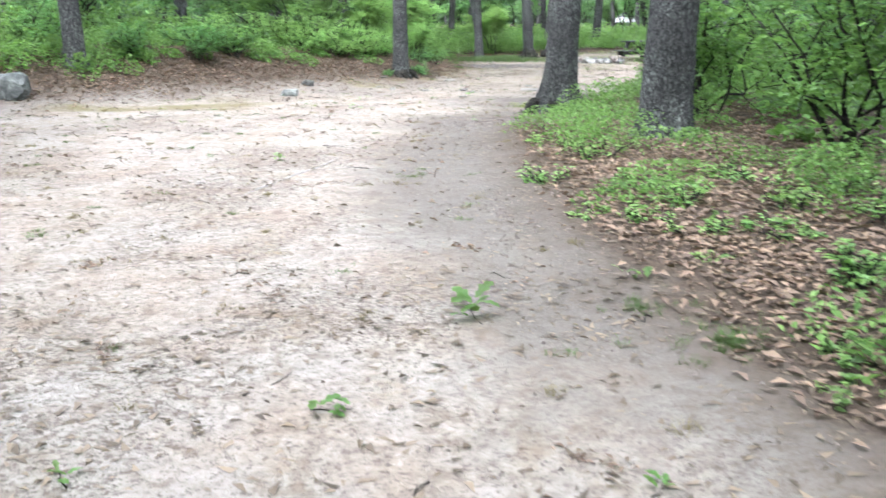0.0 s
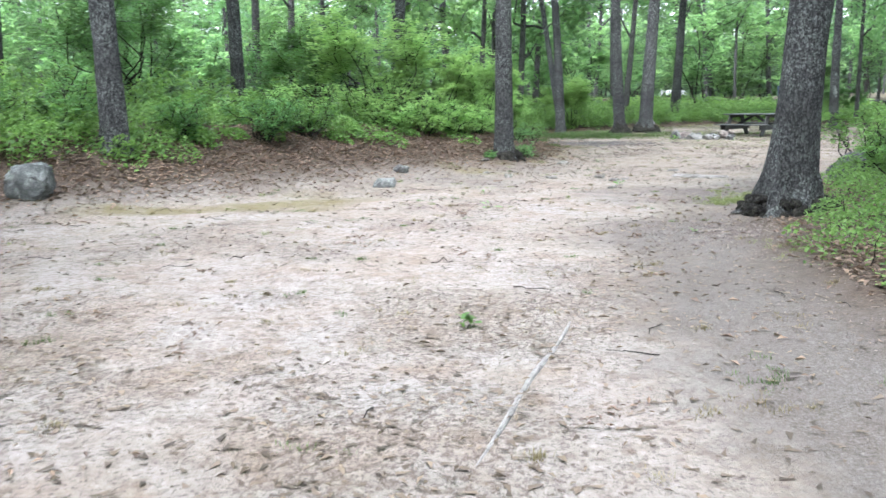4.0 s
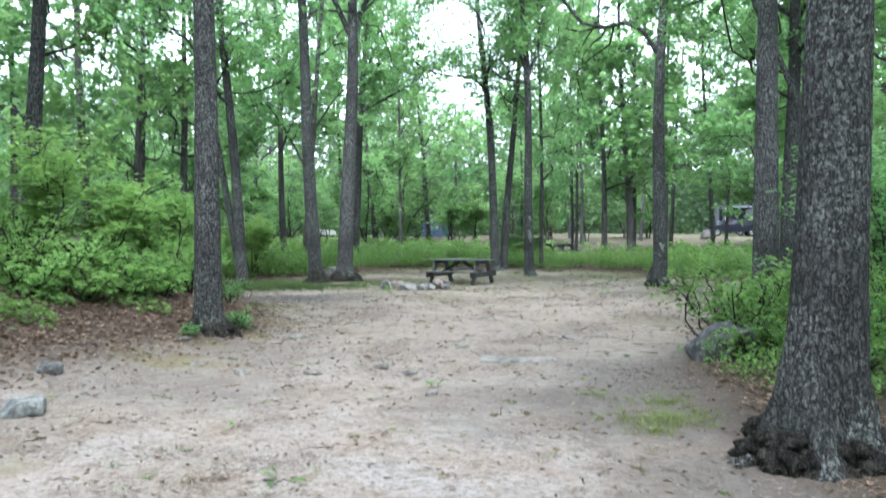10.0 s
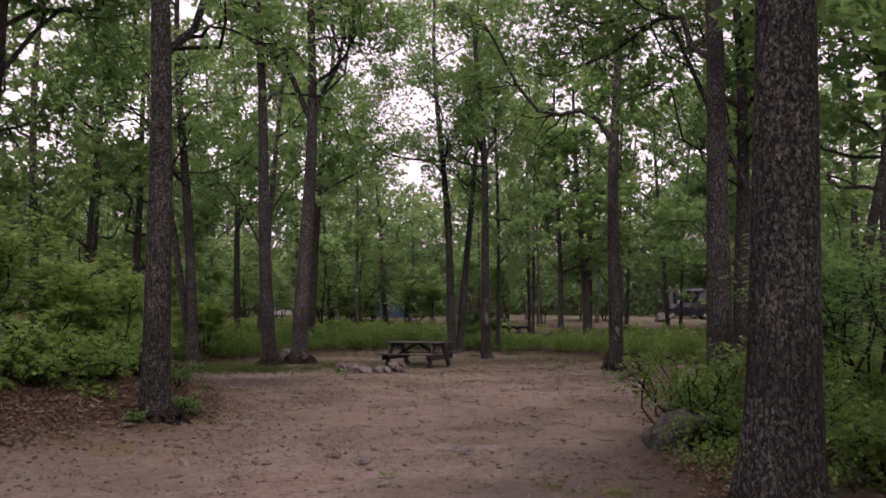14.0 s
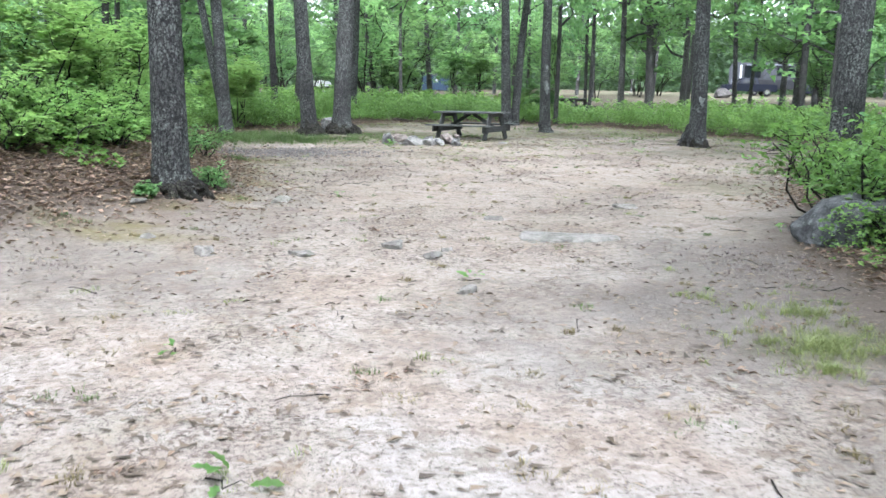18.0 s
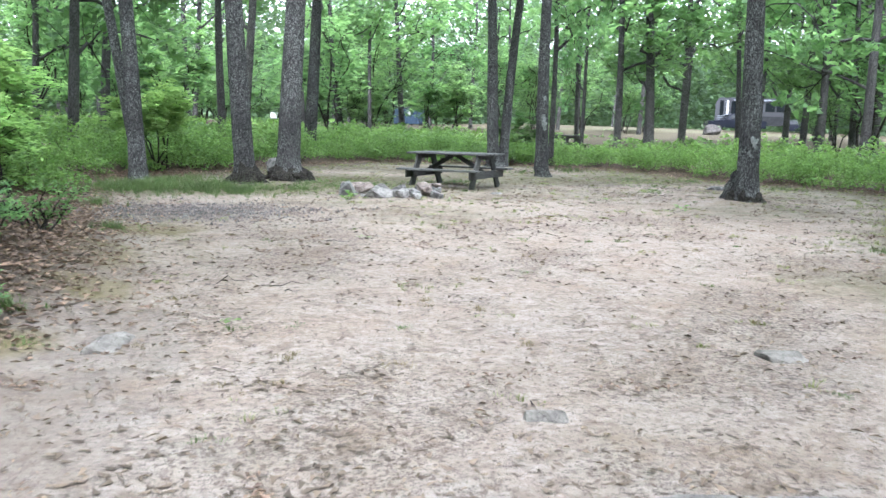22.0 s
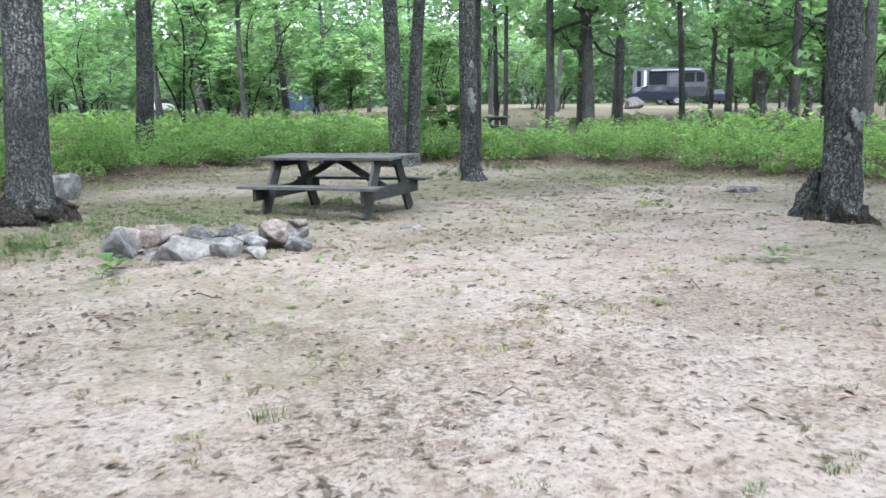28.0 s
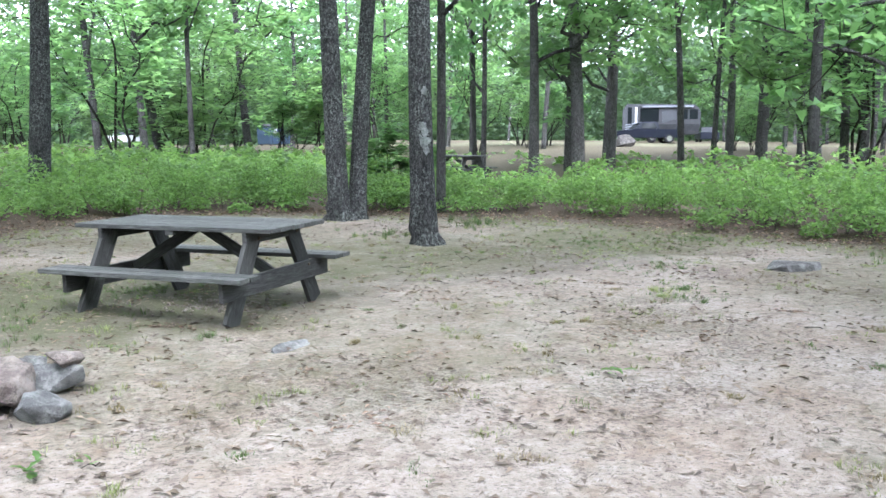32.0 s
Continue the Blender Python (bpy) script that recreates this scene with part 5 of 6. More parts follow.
dry = [(float(a), float(b), rng.uniform(0.04, 0.2), 90, 0.035) for a, b in zip(*scatter(800, -9, 18, 1, 45, lambda p, q: edge_dist(p, q) < 0))]
blades(dry, BLADE_DRY, "dry_grass", "dry yellowish grass wisps on the sand")
pale = [(1.9, 17.15, 0.5, 2600, 0.08), (2.35, 17.75, 0.3, 700, 0.07), (1.55, 16.8, 0.25, 500, 0.06), (2.0, 18.4, 0.3, 400, 0.05), (1.2, 12.6, 0.5, 500, 0.04)]
pale += [(float(a), float(b), rng.uniform(0.2, 0.6), 130, 0.045) for a, b in zip(*scatter(140, 4, 17, 30, 42, lambda p, q: edge_dist(p, q) < -0.1))]
pale += [(float(a), float(b), rng.uniform(0.1, 0.3), 70, 0.04) for a, b in zip(*scatter(90, -7, 10, 12, 32, lambda p, q: edge_dist(p, q) < -0.1))]
pale += [(float(a), float(b), rng.uniform(0.15, 0.4), 65, 0.06) for a, b in zip(*scatter(2600, 4, 19, 27, 46, lambda p, q: (edge_dist(p, q) < 0.2) & (edge_dist(p, q) > -1.7) & (rng.uniform(size=len(p)) < 0.55)))]
blades(pale, BLADE_PALE, "pale_grass", "thin yellow-green grass growing through the sand")


# ---- stones ----
def stone_bm(sx, sy, sz, seed, corners=12, round_=0.45):
    """An angular stone: a hull of random corners with worn, slightly uneven edges."""
    r = random.Random(seed)
    bm = bmesh.new()
    for _ in range(corners):
        p = Vector((r.uniform(-1, 1), r.uniform(-1, 1), r.uniform(-1, 1)))
        p = p / max(abs(p.x), abs(p.y), abs(p.z)) * (1 - round_) + p.normalized() * round_
        bm.verts.new((p.x * sx, p.y * sy, p.z * sz))
    hull = bmesh.ops.convex_hull(bm, input=bm.verts[:])
    bmesh.ops.delete(bm, geom=[g for g in hull["geom_interior"] if isinstance(g, bmesh.types.BMVert)], context="VERTS")
    bmesh.ops.dissolve_limit(bm, angle_limit=0.2, verts=bm.verts[:], edges=bm.edges[:])
    bmesh.ops.bevel(bm, geom=bm.edges[:], offset=min(sx, sy, sz) * 0.09, segments=2, affect="EDGES", profile=0.6)
    bmesh.ops.triangulate(bm, faces=bm.faces[:])
    bmesh.ops.subdivide_edges(bm, edges=[e for e in bm.edges if e.calc_length() > 0.3 * min(sx, sy)], cuts=2)
    bmesh.ops.triangulate(bm, faces=bm.faces[:])
    off = Vector((seed * 3.7, seed * 1.3, 0))
    for v in bm.verts:
        v.co += v.co.normalized() * (0.13 * min(sx, sz) * noise.noise(v.co * (2.4 / sx) + off) + 0.08 * min(sx, sz) * noise.noise(v.co * (6 / sx) + off) + 0.03 * min(sx, sz) * noise.noise(v.co * (16 / sx) + off))
    for f in bm.faces:
        f.smooth = True
    return bm


def stone(name, x, y, sx, sy, sz, turn, material, label, lift=0.45, group="", category="rock", z=None, tilt=0, corners=12, round_=0.45):
    bm = stone_bm(sx, sy, sz, (round(x * 100) * 31 + round(y * 100) * 17) % 997, corners, round_)
    me = bpy.data.meshes.new(name)
    bm.to_mesh(me)
    bm.free()
    me.materials.append(material)
    ob = new(name, me)
    ob.matrix_world = pose(x, y, (gz(x, y) if z is None else z) + sz * lift, tilt, 0, turn)
    return tagged(ob, label, category, group)


RING = "stones of the fire ring"
RINGS = [(5.2, 34.95, 0.25, 0.20, 0.24, 20, STONE, "large grey boulder at the side of the fire ring", 0.5, 0), (5.62, 34.62, 0.31, 0.22, 0.18, -25, STONE_PALE, "broad pale granite boulder of the fire ring", 0.5, 0),
         (6.02, 34.5, 0.19, 0.16, 0.14, -30, STONE_PALE, "rounded pale stone in the fire ring", 0.55, 0), (6.23, 34.22, 0.12, 0.1, 0.09, 30, STONE_PALE, "small pale stone in front of the fire ring", 0.55, 0),
         (6.4, 34.8, 0.18, 0.16, 0.13, -15, STONE, "angular grey granite stone in the fire ring", 0.6, 0), (6.66, 34.75, 0.17, 0.16, 0.18, 10, STONE_PINK, "blocky tan stone propped on the fire ring", 0.85, 12),
         (6.8, 34.5, 0.16, 0.13, 0.12, 50, STONE, "leaning grey slab outside the fire ring", 0.5, 25), (6.95, 35.0, 0.17, 0.12, 0.07, 35, STONE_PINK, "flat tan stone on top of the fire ring", 2.7, -8),
         (6.93, 35.02, 0.18, 0.17, 0.14, 10, STONE, "grey stone under a flat tan stone", 0.6, 0)]
RINGS += [(6.8, 35.4, 0.17, 0.13, 0.12, 70, STONE_DARK, "sooty dark stone at the back of the fire ring", 0.6, 0),
         (6.45, 35.65, 0.19, 0.14, 0.13, 15, STONE_DARK, "sooty dark stone at the back of the fire ring", 0.6, 0), (6.08, 35.6, 0.19, 0.15, 0.14, 40, STONE_DARK, "sooty dark stone at the back of the fire ring", 0.6, 0)]
RINGS += [(5.62, 35.55, 0.28, 0.2, 0.17, 15, STONE_PINK, "broad pink granite block of the fire ring", 0.55, 0), (5.3, 35.45, 0.26, 0.22, 0.18, 60, STONE_PINK, "pinkish boulder of the fire ring", 0.55, 0),
         (6.1, 34.95, 0.18, 0.16, 0.1, 5, STONE_DARK, "blackened stone fallen inside the fire ring", 0.5, 0), (6.45, 35.2, 0.15, 0.13, 0.1, 85, STONE_DARK, "blackened stone fallen inside the fire ring", 0.5, 0)]
for i in range(26):  # cobbles and charred stones between the large ones
    a = 0.4 + i * 2.399
    r = 0.35 + 0.75 * ((i * 0.618) % 1.0)
    s = 0.045 + 0.05 * ((i * 0.37) % 1.0)
    RINGS.append((6.1 + r * 1.0 * math.cos(a), 35.05 + 0.75 * r * math.sin(a), s * 1.25, s, s * 0.8, i * 40, (STONE, STONE_DARK, STONE_DARK, STONE_PINK)[i % 4], ("small grey cobble", "small charred cobble", "small charred cobble", "small tan cobble")[i % 4] + " among the fire ring stones", 0.5, 0))
for x, y, sx, sy, sz, turn, ma, lab, lift, tilt in RINGS:
    stone("fire_ring_stone", x, y, sx * 1.08, sy * 1.08, sz * (1.0 if lift > 2 else 0.86), turn, ma, lab, lift, RING, tilt=tilt)


def gravel(beds, material, label):
    """Loose small stones over some of the dark ground patches."""
    vs, fs, n0 = [], [], 0
    tet = np.array([(1, 0, 0), (-0.5, 0.8, 0), (-0.6, -0.7, 0), (0, 0.1, 0.8)])
    tri = np.array([(0, 1, 3), (1, 2, 3), (2, 0, 3)])
    for cx, cy, rx, ry, n, size in beds:
        a, r = rng.uniform(0, 6.28, n), np.abs(rng.standard_normal(n)) * 0.55
        x, y = cx + rx * r * np.cos(a), cy + ry * r * np.sin(a)
        s = size * rng.uniform(0.4, 1.8, n)
        t = rng.uniform(0, 6.28, n)
        c, d = np.cos(t)[:, None], np.sin(t)[:, None]
        q = tet[None] * s[:, None, None] * rng.uniform(0.6, 1.4, (n, 4, 1))
        v = np.stack([q[:, :, 0] * c - q[:, :, 1] * d + x[:, None], q[:, :, 0] * d + q[:, :, 1] * c + y[:, None], q[:, :, 2] + ground_z(x, y)[:, None] - 0.002], axis=2)
        vs.append(v.reshape(-1, 3))
        fs.append((tri[None] + 4 * np.arange(n)[:, None, None]).reshape(-1, 3) + n0)
        n0 += 4 * n
    stuff("gravel", mesh_from("gravel", np.concatenate(vs), np.concatenate(fs), material, False), label, "gravel")


gravel([(1.7, 32.6, 2.0, 1.4, 2800, 0.022), (0.5, 7.0, 1.0, 7.0, 1500, 0.011), (0.8, 14.0, 1.1, 1.6, 2600, 0.013), (6.1, 35.1, 1.0, 0.8, 500, 0.022), (3.2, 19.3, 0.9, 1.2, 700, 0.014), (8.6, 37.4, 1.2, 0.9, 260, 0.018), (-2.4, 21.0, 1.0, 2.0, 300, 0.014)],
       STONE_PINK, "grey-brown gravel scattered over bare soil")
gravel([(1.8, 32.6, 2.0, 1.4, 2800, 0.024)], STONE_DARK, "dark coarse gravel on a bare patch of soil")
stone("boulder", -8.95, 15.98, 0.6, 0.42, 0.27, -4, STONE_MOSS, "wide low grey boulder on the leafy verge", 0.2, corners=90, round_=0.85)
stone("boulder", -7.9, 16.28, 0.33, 0.3, 0.33, 10, STONE_MOSS, "rounded grey boulder with pale lichen", 0.25, corners=60, round_=0.75)
stone("boulder", 4.74, 19.72, 0.48, 0.42, 0.35, 12, STONE_SHADY, "lichen-covered boulder beneath an arching bush", 0.34, corners=60, round_=0.6)
stone("flat_stone", -3.45, 19.6, 0.25, 0.18, 0.14, 0, STONE_MOSS, "pale flat stone half sunk in the sandy edge", 0.4)
stone("flat_stone", -3.25, 21.4, 0.18, 0.14, 0.10, 40, STONE, "small grey stone half sunk in the sand", 0.4)
stone("boulder", 5.25, 41.0, 0.34, 0.32, 0.34, 15, STONE, "smooth grey boulder at the edge of the shrubs", 0.45, corners=30)
stone("flat_stone", 15.4, 36.15, 0.42, 0.32, 0.14, 10, STONE_DARK, "low dark slab of rock in the ground", -0.25)
stone("flat_stone", 8.63, 35.47, 0.26, 0.18, 0.09, 30, STONE, "flat pale stone flush with the sand", -0.5)
stone("flat_stone", 2.34, 20.93, 0.56, 0.33, 0.09, -18, STONE_DUSTY, "long grey rock slab worn almost flush with the sand", -0.45, corners=44)
for x, y, w, lift, lab in [(0.53, 21.0, 0.15, 0.1, "pale angular stone half sunk in the sand"), (0.92, 20.7, 0.09, 0.1, "small grey stone half sunk in the sand"), (0.66, 20.42, 0.12, 0.1, "pale flat stone half sunk in the sand"),
                           (2.17, 22.33, 0.13, 0.0, "pale flat stone half sunk in the sand"), (-0.45, 20.72, 0.16, -0.3, "flat stone almost covered by sand"), (-1.19, 21.05, 0.14, 0.2, "grey stone standing at the leafy edge"),
                           (0.4, 19.12, 0.12, 0.0, "small flat stone beside a green leaf sprig"), (-1.61, 23.7, 0.13, 0.2, "pale stone among fallen leaves"), (-1.61, 22.05, 0.1, 0.1, "small pale stone among fallen leaves"),
                           (4.28, 22.85, 0.2, -0.3, "flat stone in the sand"), (7.34, 31.94, 0.05, 0.2, "little pale pebble on the sand"), (0.25, 24.5, 0.3, -0.45, "mossy rock ledge level with the ground")]:
    stone("flat_stone", x, y, w, w * 0.72, w * 0.42, (x * 77) % 360, STONE_DUSTY, lab, lift)
stone("boulder", 50.5, 77.5, 0.85, 0.7, 0.62, 0, STONE_BROWN, "brown-grey boulder by the far road", 0.5)


# ---- picnic tables ----
def board(lx, ly, lz, seed, bev=0.006):
    bm = bmesh.new()
    bmesh.ops.create_cube(bm, size=1.0)
    for v in bm.verts:
        v.co = Vector((v.co.x * lx, v.co.y * ly, v.co.z * lz))
    bmesh.ops.bevel(bm, geom=bm.edges[:], offset=bev, segments=2, affect="EDGES", profile=0.6)
    r = random.Random(seed)
    sag = r.uniform(-0.004, 0.003)
    for v in bm.verts:
        v.co.z += sag * (1 - (2 * v.co.x / lx) ** 2)
    for f in bm.faces:
        f.smooth = False
    return bm


def picnic_table(m, label, length=2.14):
    t = thing("picnic_table", m, label, "picnic table", "picnic tables")
    L = length
    for i in range(5):
        o = part("top_board", board(L, 0.17, 0.04, i), WOOD, t)
        o.matrix_basis = pose(rng.uniform(-0.008, 0.008), -0.36 + 0.18 * i, 0.757, 0, 0, rng.uniform(-0.2, 0.2))
    for s in (-1, 1):
        for i in range(2):
            o = part("bench_board", board(L, 0.142, 0.04, 10 + i + s), WOOD, t)
            o.matrix_basis = pose(rng.uniform(-0.01, 0.01), s * (0.685 + 0.15 * i), 0.396)
    for e in (-1, 1):
        x = e * 0.79
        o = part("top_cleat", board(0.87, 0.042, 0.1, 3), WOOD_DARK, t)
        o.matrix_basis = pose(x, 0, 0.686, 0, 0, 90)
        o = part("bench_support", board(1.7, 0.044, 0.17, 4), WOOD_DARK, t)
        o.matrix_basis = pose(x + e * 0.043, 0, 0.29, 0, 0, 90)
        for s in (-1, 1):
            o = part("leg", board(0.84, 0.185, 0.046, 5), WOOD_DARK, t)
            way = Vector((0, s * (0.68 - 0.3), -(0.70 + 0.03))).normalized()
            side = way.cross(Vector((1, 0, 0)))
            rot = Matrix((way, side, Vector((1, 0, 0)))).transposed().to_4x4()
            o.matrix_basis = Matrix.Translation((x - e * 0.0, s * 0.49, 0.338)) @ rot
            for zb, yb in ((0.34, 0.49), (0.68, 0.31)):
                b = bmesh.new()
                bmesh.ops.create_cone(b, cap_ends=True, segments=10, radius1=0.016, radius2=0.012, depth=0.014)
                ob = part("bolt", b, STEEL, t, "rusty bolt head")
                ob.matrix_basis = pose(x + e * 0.07, s * yb, zb, 0, 90 * e, 0)
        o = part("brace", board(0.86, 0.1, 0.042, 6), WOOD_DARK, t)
        a, b = Vector((e * 0.06, 0, 0.71)), Vector((e * 0.76, 0, 0.33))
        way = (b - a).normalized()
        side = Vector((0, 1, 0))
        upv = way.cross(side)
        o.matrix_basis = Matrix.Translation((a + b) / 2) @ Matrix((way, upv, -side)).transposed().to_4x4()
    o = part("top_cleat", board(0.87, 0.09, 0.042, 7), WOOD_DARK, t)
    o.matrix_basis = pose(0, 0, 0.715, 0, 0, 90)
    return t


picnic_table(pose(8.54, 37.41, gz(8.54, 37.41) + 0.02, 0.9, -0.6, -53.2), "weathered grey wooden picnic table with fixed benches on the sand")
picnic_table(pose(20.6, 52.6, gz(20.6, 52.6) + 0.06, 0, 0, -74), "dark wooden picnic table half hidden by low shrubs")


# ---- bin, vehicles and post by the far road ----
def block(lx, ly, lz, bev, taper=0.0, segs=2):
    bm = bmesh.new()
    bmesh.ops.create_cube(bm, size=1.0)
    for v in bm.verts:
        k = 1 - taper * (v.co.z + 0.5)
        v.co = Vector((v.co.x * lx * k, v.co.y * ly * k, v.co.z * lz))
    bmesh.ops.bevel(bm, geom=bm.edges[:], offset=bev, segments=segs, affect="EDGES")
    return bm


def put(ob, *a):
    ob.matrix_basis = pose(*a)
    return ob


def dumpster(x, y, turn, size):
    t = thing("dumpster", pose(x, y, gz(x, y), 0, 0, turn) @ Matrix.Diagonal((size, size, size, 1)), "blue steel rubbish container with black plastic lids", "dumpster")
    put(part("body", block(1.75, 1.2, 1.05, 0.03, -0.06), BLUE_PAINT, t), 0, 0, 0.62)
    for i in range(4):
        put(part("rib", block(0.07, 0.05, 0.95, 0.01), BLUE_PAINT, t), -0.66 + 0.44 * i, -0.63, 0.62)
    for s in (-1, 1):
        put(part("lid", block(0.86, 1.24, 0.06, 0.02), BLACK_PLASTIC, t, "black plastic lid"), s * 0.44, 0, 1.22, 8)
        put(part("side_pocket", block(0.08, 0.7, 0.16, 0.02), BLUE_PAINT, t), s * 0.93, 0, 0.75)
    for sx in (-1, 1):
        for sy in (-1, 1):
            put(part("foot", block(0.1, 0.1, 0.1, 0.01), STEEL, t), sx * 0.7, sy * 0.45, 0.05)
    put(part("notice", block(0.22, 0.01, 0.3, 0.002), WHITE_PAINT, t, "white notice"), -0.5, -0.67, 0.85)


dumpster(34.6, 106.5, 18, 1.5)


def wheel(t, x, y, r, w):
    b = bmesh.new()
    bmesh.ops.create_cone(b, cap_ends=True, segments=24, radius1=r, radius2=r, depth=w)
    bmesh.ops.bevel(b, geom=[e for e in b.edges if len(e.link_faces) == 2 and e.calc_face_angle() > 1], offset=0.04, segments=2, affect="EDGES")
    wh = put(part("wheel", b, RUBBER, t), x, y, r, 90, 0, 0)
    b = bmesh.new()
    bmesh.ops.create_cone(b, cap_ends=True, segments=16, radius1=r * 0.6, radius2=r * 0.5, depth=w + 0.03)
    part("rim", b, CHROME, wh, "silver rim")


def profile(points, width, bev=0.05, pinch=0.0):
    """A side outline in x and z, made solid across y."""
    bm = bmesh.new()
    top = max(p[1] for p in points)
    rings = []
    for s in (-1, 1):
        rings.append([bm.verts.new((px, s * (width / 2 - pinch * max(0, pz - 0.9) / max(top - 0.9, 0.01)), pz)) for px, pz in points])
    bm.faces.new(rings[0])
    bm.faces.new(rings[1][::-1])
    n = len(points)
    for i in range(n):
        bm.faces.new((rings[0][i], rings[1][i], rings[1][(i + 1) % n], rings[0][(i + 1) % n]))
    bmesh.ops.recalc_face_normals(bm, faces=bm.faces[:])
    bmesh.ops.bevel(bm, geom=bm.edges[:], offset=bev, segments=2, affect="EDGES")
    return bm


def pickup(x, y, turn):
    t = thing("pickup_truck", pose(x, y, gz(x, y), 0, 0, turn), "dark blue pickup truck parked on the far road", "truck")
    part("body", profile([(-2.7, 0.45), (2.6, 0.45), (2.72, 0.7), (2.65, 1.05), (1.25, 1.18), (-2.7, 1.15)], 1.9), BLACK_PAINT, t)
    part("cab", profile([(-1.0, 1.12), (1.35, 1.12), (0.55, 1.78), (-0.75, 1.82)], 1.8, 0.06, 0.2), BLACK_PAINT, t)
    for s in (-1, 1):
        put(part("side_window", block(1.35, 0.03, 0.42, 0.012, 0.25), DARK_GLASS, t, "dark side window"), 0.0, s * 0.83, 1.46, s * 9)
        for xx in (-1.75, 1.75):
            wheel(t, xx, s * 0.82, 0.4, 0.27)
        put(part("headlight", block(0.08, 0.34, 0.16, 0.02), CHROME, t, "clear headlight"), 2.64, s * 0.7, 0.9)
        put(part("mirror", block(0.1, 0.18, 0.16, 0.03), BLACK_PLASTIC, t), 0.95, s * 1.02, 1.25)
    put(part("windscreen", block(0.03, 1.45, 0.72, 0.012), DARK_GLASS, t, "dark windscreen"), 1.0, 0, 1.45, 0, -50, 0)
    put(part("bumper", block(0.16, 1.8, 0.2, 0.04), CHROME, t, "chrome bumper"), 2.72, 0, 0.55)
    put(part("grille", block(0.06, 0.95, 0.28, 0.02), CHROME, t, "chrome grille"), 2.68, 0, 0.88)


def camper(x, y, turn):
    t = thing("camper_trailer", pose(x, y, gz(x, y), 0, 0, turn) @ Matrix.Diagonal((1.0, 1.1, 1.18, 1)), "charcoal camper trailer with a grey striped front cap and dark windows", "camper")
    part("body", profile([(-2.6, 0.6), (3.6, 0.6), (4.0, 1.2), (4.0, 2.3), (3.6, 2.75), (-2.3, 2.8), (-2.6, 2.4)], 2.4, 0.08), CHARCOAL_PAINT, t)
    part("roof_edge", profile([(-2.3, 2.68), (3.6, 2.66), (3.5, 2.82), (-2.3, 2.88)], 2.46, 0.03), CAMPER_PAINT, t)
    part("front_cap", profile([(-2.66, 0.7), (-1.2, 0.7), (-1.35, 2.84), (-2.34, 2.84), (-2.66, 2.42)], 2.46, 0.06), CAMPER_PAINT, t, "grey moulded front cap")
    for s in (-1, 1):
        put(part("skirt", block(5.0, 0.03, 0.75, 0.01), BLACK_PLASTIC, t, "dark lower side panel"), 1.4, s * 1.205, 1.0)
        part("swoosh", profile([(0.55, 1.45), (1.75, 1.75), (1.75, 2.3), (1.2, 2.45), (0.5, 2.3)], 0.02, 0.004), CAMPER_PAINT, t, "grey swept side panel").matrix_basis = pose(0.2, s * 1.22, 0)
        for i in range(3):
            put(part("cap_stripe", block(1.0, 0.02, 0.07, 0.006), GREY_PAINT, t, "thin pale stripe"), -1.95, s * 1.245, 1.05 + 0.17 * i, 0, -8 * s * s)
        put(part("window", block(0.36, 0.03, 1.25, 0.012), DARK_GLASS, t, "narrow dark window"), -2.05, s * 1.25, 2.0)
        put(part("window_pillar", block(0.2, 0.03, 1.3, 0.012), WHITE_PAINT, t, "white pillar"), -1.5, s * 1.25, 2.0)
        put(part("window", block(1.6, 0.03, 1.0, 0.012), DARK_GLASS, t, "large dark window"), -0.35, s * 1.22, 2.05)
        put(part("window", block(0.85, 0.03, 0.7, 0.012), DARK_GLASS, t, "dark window"), 2.45, s * 1.22, 2.1)
        put(part("window", block(0.7, 0.03, 0.7, 0.012), DARK_GLASS, t, "dark window"), 3.4, s * 1.22, 2.1)
        for xx in (-0.1, 0.9):
            wheel(t, xx, s * 1.05, 0.38, 0.24)
    put(part("awning", block(4.4, 0.14, 0.14, 0.05), GREY_PAINT, t, "rolled pale awning"), 1.2, -1.3, 2.66)
    put(part("hitch", block(1.2, 0.12, 0.12, 0.02), STEEL, t), -3.2, 0, 0.55)


camper(62.8, 87.2, -42)
pickup(59.4, 84.5, 152)


def car(x, y, turn, material, label):
    t = thing("car", pose(x, y, gz(x, y), 0, 0, turn), label, "car")
    part("body", profile([(-2.2, 0.3), (2.2, 0.3), (2.25, 0.65), (1.2, 0.9), (-2.15, 0.95)], 1.75), material, t)
    part("cabin", profile([(-1.7, 0.92), (1.2, 0.9), (0.4, 1.4), (-1.1, 1.45)], 1.6, 0.05, 0.15), DARK_GLASS, t, "dark car windows")
    put(part("roof", block(1.5, 1.25, 0.06, 0.025), material, t), -0.35, 0, 1.43)
    for s in (-1, 1):
        for xx in (-1.35, 1.35):
            wheel(t, xx, s * 0.76, 0.31, 0.2)


car(22.5, 112.0, 60, WHITE_PAINT, "white car parked behind the trees")
car(70.8, 88.2, 50, BLACK_PAINT, "dark car parked beyond the camper")


def post(x, y):
    t = thing("marker_post", pose(x, y, gz(x, y)), "thin dark wooden marker post beside the far road", "post")
    put(part("shaft", block(0.13, 0.13, 1.5, 0.015), WOOD_DARK, t), 0, 0, 0.75)
    put(part("cap", block(0.17, 0.17, 0.06, 0.02, 0.3), WOOD_DARK, t), 0, 0, 1.53)


post(44.7, 59.2)


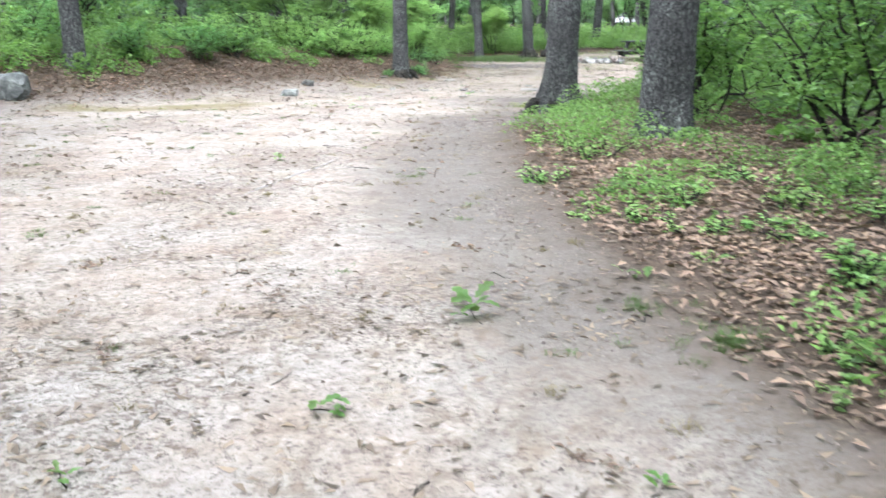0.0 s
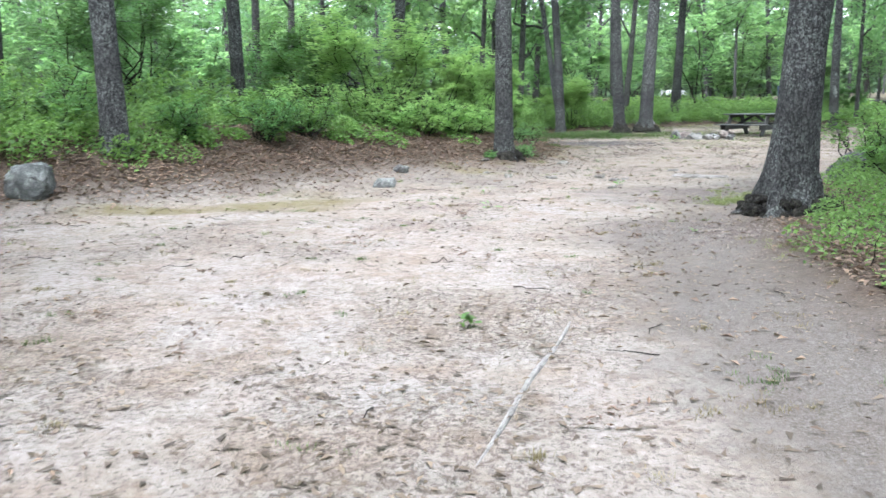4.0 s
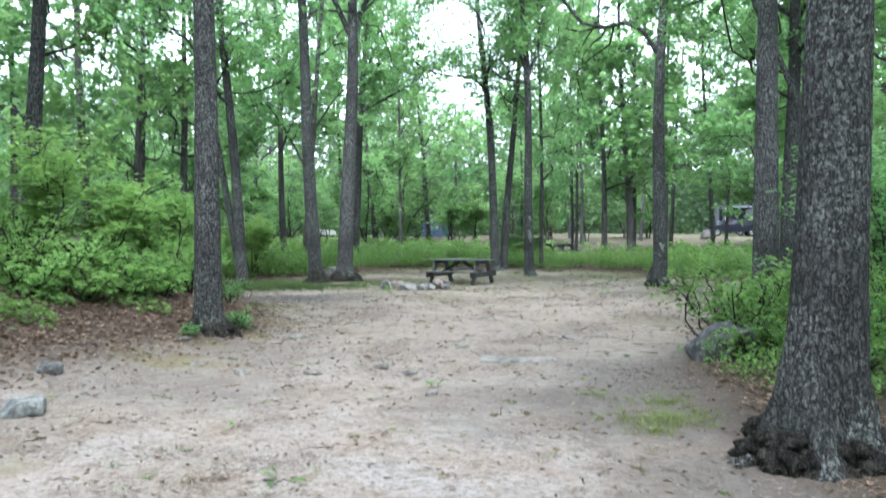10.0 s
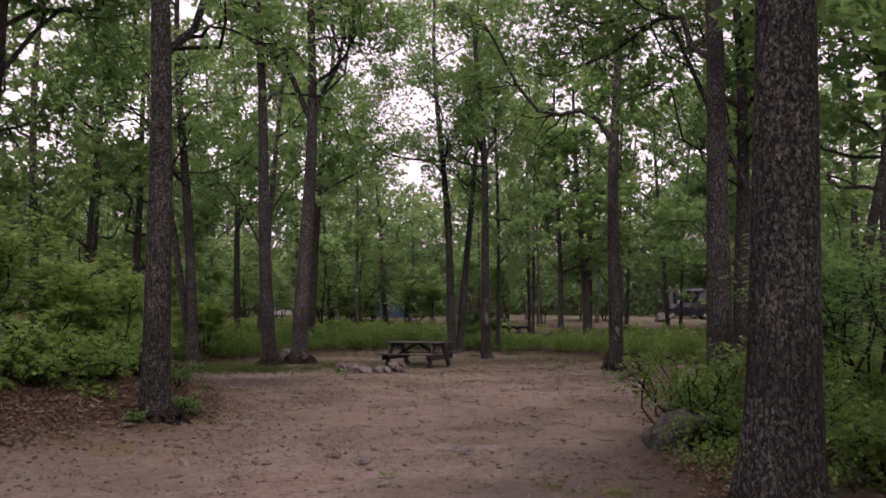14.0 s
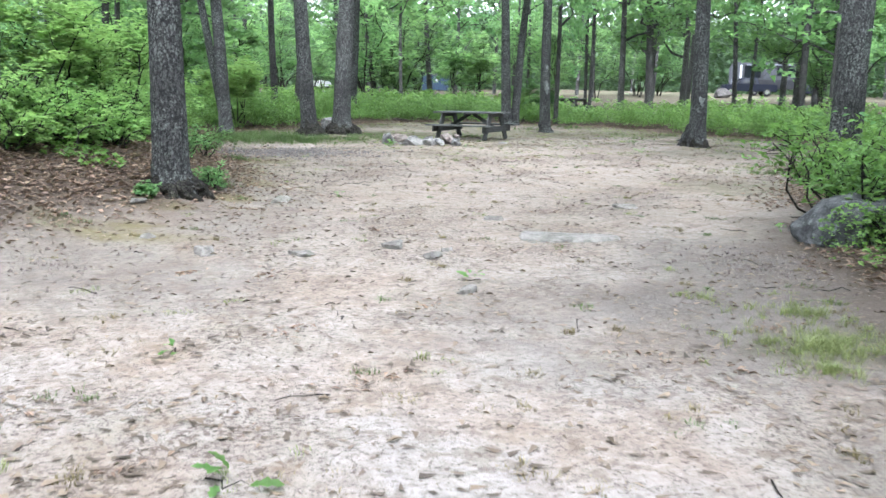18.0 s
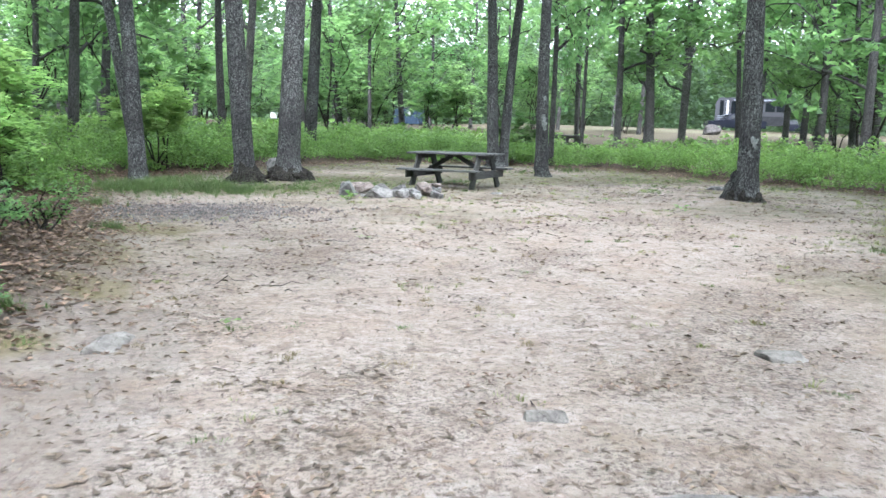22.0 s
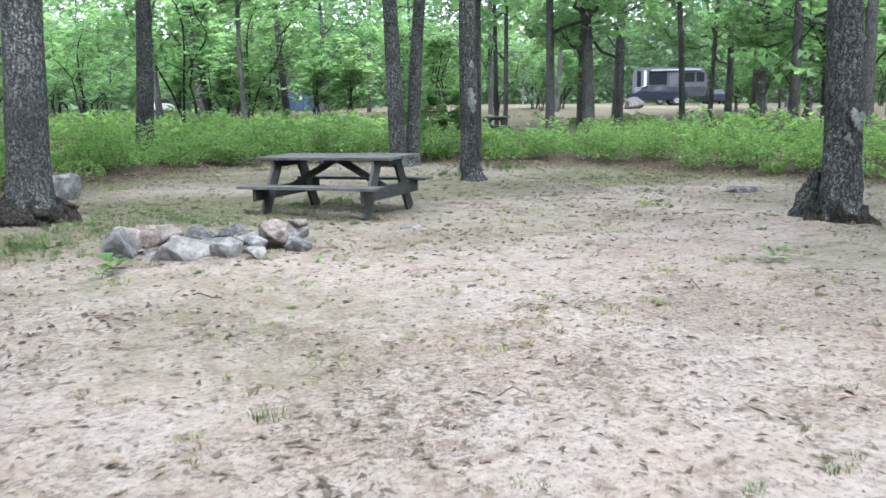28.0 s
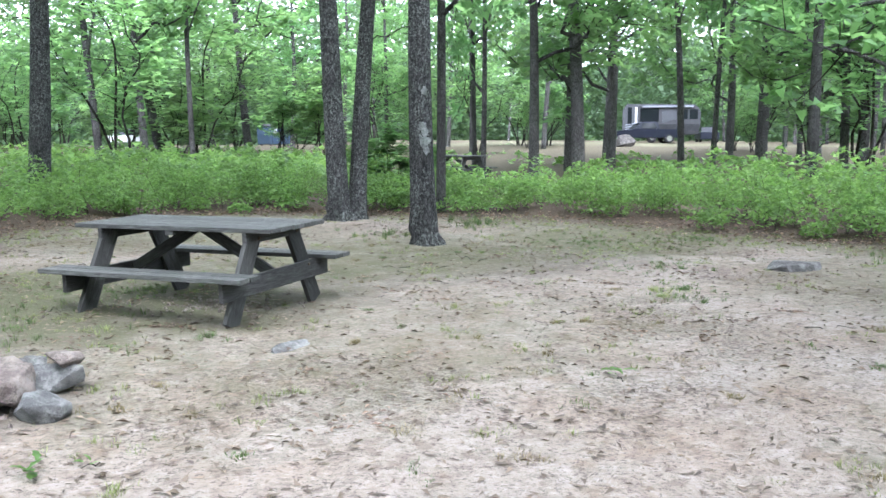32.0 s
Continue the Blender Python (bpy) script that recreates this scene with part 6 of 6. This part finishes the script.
# ---- far woods that close the view ----
def far_wall_mat():
    m, nt, bsdf, _ = mat("far_forest")
    v = coords(nt)
    col = ramp(nt, noise_tex(nt, v, 0.5, 8, 0.75), [(0.36, (0.022, 0.042, 0.02)), (0.52, (0.065, 0.115, 0.055)), (0.66, (0.12, 0.19, 0.09))])
    nt.links.new(col, bsdf.inputs["Base Color"])
    bsdf.inputs["Roughness"].default_value = 1.0
    bump(nt, bsdf, noise_tex(nt, v, 0.9, 6, 0.7), 1.0, 1.5)
    return m


FAR_WALL = far_wall_mat()


def far_woods():
    n = 190000
    a, k = rng.uniform(-1.5, 1.75, n), rng.uniform(0, 1, n)
    r = rng.uniform(104, 132, n)
    h = 0.2 + 21.0 * k ** 1.2 * (0.85 + 0.15 * np.sin(a * 23) * np.sin(a * 7 + 1))
    c = np.stack([5 + np.sin(a) * r, 20 + np.cos(a) * r, h + 1.0], axis=1)
    stuff("far_woods", mesh_from("far_woods", *leaf_cloud(c, 0.66, 0.3, 0.8, plain=True), LEAF_FAR, False), "distant wall of green forest foliage", "woods")
    a = np.linspace(-1.55, 1.8, 240)
    z = np.array([-2.0, 3.0, 7.0, 10.0, 12.5])
    A, Z = np.meshgrid(a, z, indexing="ij")
    top = 1 + 0.16 * np.sin(A * 31) * np.sin(A * 11 + 2) + 0.1 * np.sin(A * 83)
    R = 137 + 2.5 * np.sin(A * 57 + Z) + 1.5 * np.sin(A * 131 + 2 * Z)
    i, j = np.meshgrid(np.arange(239), np.arange(4), indexing="ij")
    q = i * 5 + j
    wall = mesh_from("backdrop", np.stack([5 + np.sin(A) * R, 20 + np.cos(A) * R, Z * top], axis=-1).reshape(-1, 3), np.stack([q, q + 5, q + 6, q + 1], axis=-1).reshape(-1, 4), FAR_WALL)
    tagged(new("backdrop", wall), "dark green distant forest closing the view", "forest", kind="structure")
    n = 16000
    a = np.concatenate([rng.uniform(1.75, 4.78, n)])
    r = rng.uniform(40, 60, n)
    c = np.stack([5 + np.sin(a) * r, 10 + np.cos(a) * r, rng.uniform(0.3, 15, n)], axis=1)
    stuff("far_woods", mesh_from("far_woods", *leaf_cloud(c, 1.6, 0.3, 0.8, plain=True), LEAF_OAK, False), "forest foliage behind the drive", "woods")


far_woods()


# ---- fallen green sprigs and tufts lying on the sand ----
def sprig(x, y, size, n, label="fresh green oak leaves lying on the sand"):
    t = thing("leaf_sprig", pose(x, y, gz(x, y) + 0.012, 0, 0, rng.uniform(0, 360)), label, "leaves", "fallen sprigs")
    tw = bent((-size * 0.6, 0, 0), (size * 0.5, 0, 0.01), 5, 0.06)
    part("twig", mesh_from("twig", *tube(tw, np.linspace(0.004, 0.002, 5), 5), BARK_TWIG), BARK_TWIG, t)
    for i in range(n):
        a, r = rng.uniform(0, 6.28), rng.uniform(0.1, 0.55) * size
        bm = bmesh.new()
        ln = size * rng.uniform(0.4, 0.65)
        half = [(0, 0.02), (0.18, 0.16), (0.3, 0.1), (0.5, 0.27), (0.62, 0.14), (0.8, 0.2), (1.0, 0.0)]
        mid = [bm.verts.new((k * ln, 0, 0.10 * ln * math.sin(k * 3.1))) for k, w in half]
        for s in (-1, 1):
            rim = [bm.verts.new((k * ln, s * w * ln, 0.10 * ln * math.sin(k * 3.1) + 0.12 * w * ln)) for k, w in half]
            for p in range(len(half) - 1):
                bm.faces.new((mid[p], mid[p + 1], rim[p + 1], rim[p]) if s > 0 else (mid[p], rim[p], rim[p + 1], mid[p + 1]))
        o = part("leaf", bm, LEAF_SHRUB, t)
        o.matrix_basis = pose(math.cos(a) * r, math.sin(a) * r * 0.5, 0.01 + 0.012 * i * size * 4, rng.uniform(-20, 20), rng.uniform(-25, 5), rng.uniform(0, 360))
    return t


for x, y, s, n in [(0.16, 4.57, 0.26, 9), (-0.46, 3.35, 0.16, 6), (-1.34, 2.77, 0.12, 4), (0.75, 2.68, 0.12, 4), (-1.96, 10.15, 0.18, 8), (0.56, 19.39, 0.18, 7), (-1.71, 18.19, 0.14, 5), (-1.66, 16.46, 0.2, 5), (6.67, 33.56, 0.16, 6),
                   (6.92, 33.58, 0.1, 4), (10.15, 33.49, 0.16, 6), (0.53, 14.03, 0.14, 5), (0.97, 24.78, 0.13, 4), (3.39, 28.9, 0.14, 5), (10.31, 31.33, 0.26, 8), (4.86, 34.1, 0.3, 10), (5.0, 34.35, 0.25, 8), (1.17, 5.08, 0.2, 5)]:
    sprig(x, y, s, n)


def surface_root():
    """A thin half-sunk tube that models a pale streak in the drive's sand."""
    n = 14
    k = np.linspace(0, 1, n)
    x, y = -1.23 - 0.67 * k + 0.012 * np.sin(k * 9), 10.38 - 2.41 * k
    line = np.stack([x, y, ground_z(x, y) - 0.006 + 0.006 * np.sin(k * 17)], axis=1)
    tagged(new("surface_root", mesh_from("surface_root", *tube(line, 0.008 + 0.012 * np.sin(k * 3.1), 9), STREAK_PALE)), "pale thin root showing through the sand", "root")


surface_root()
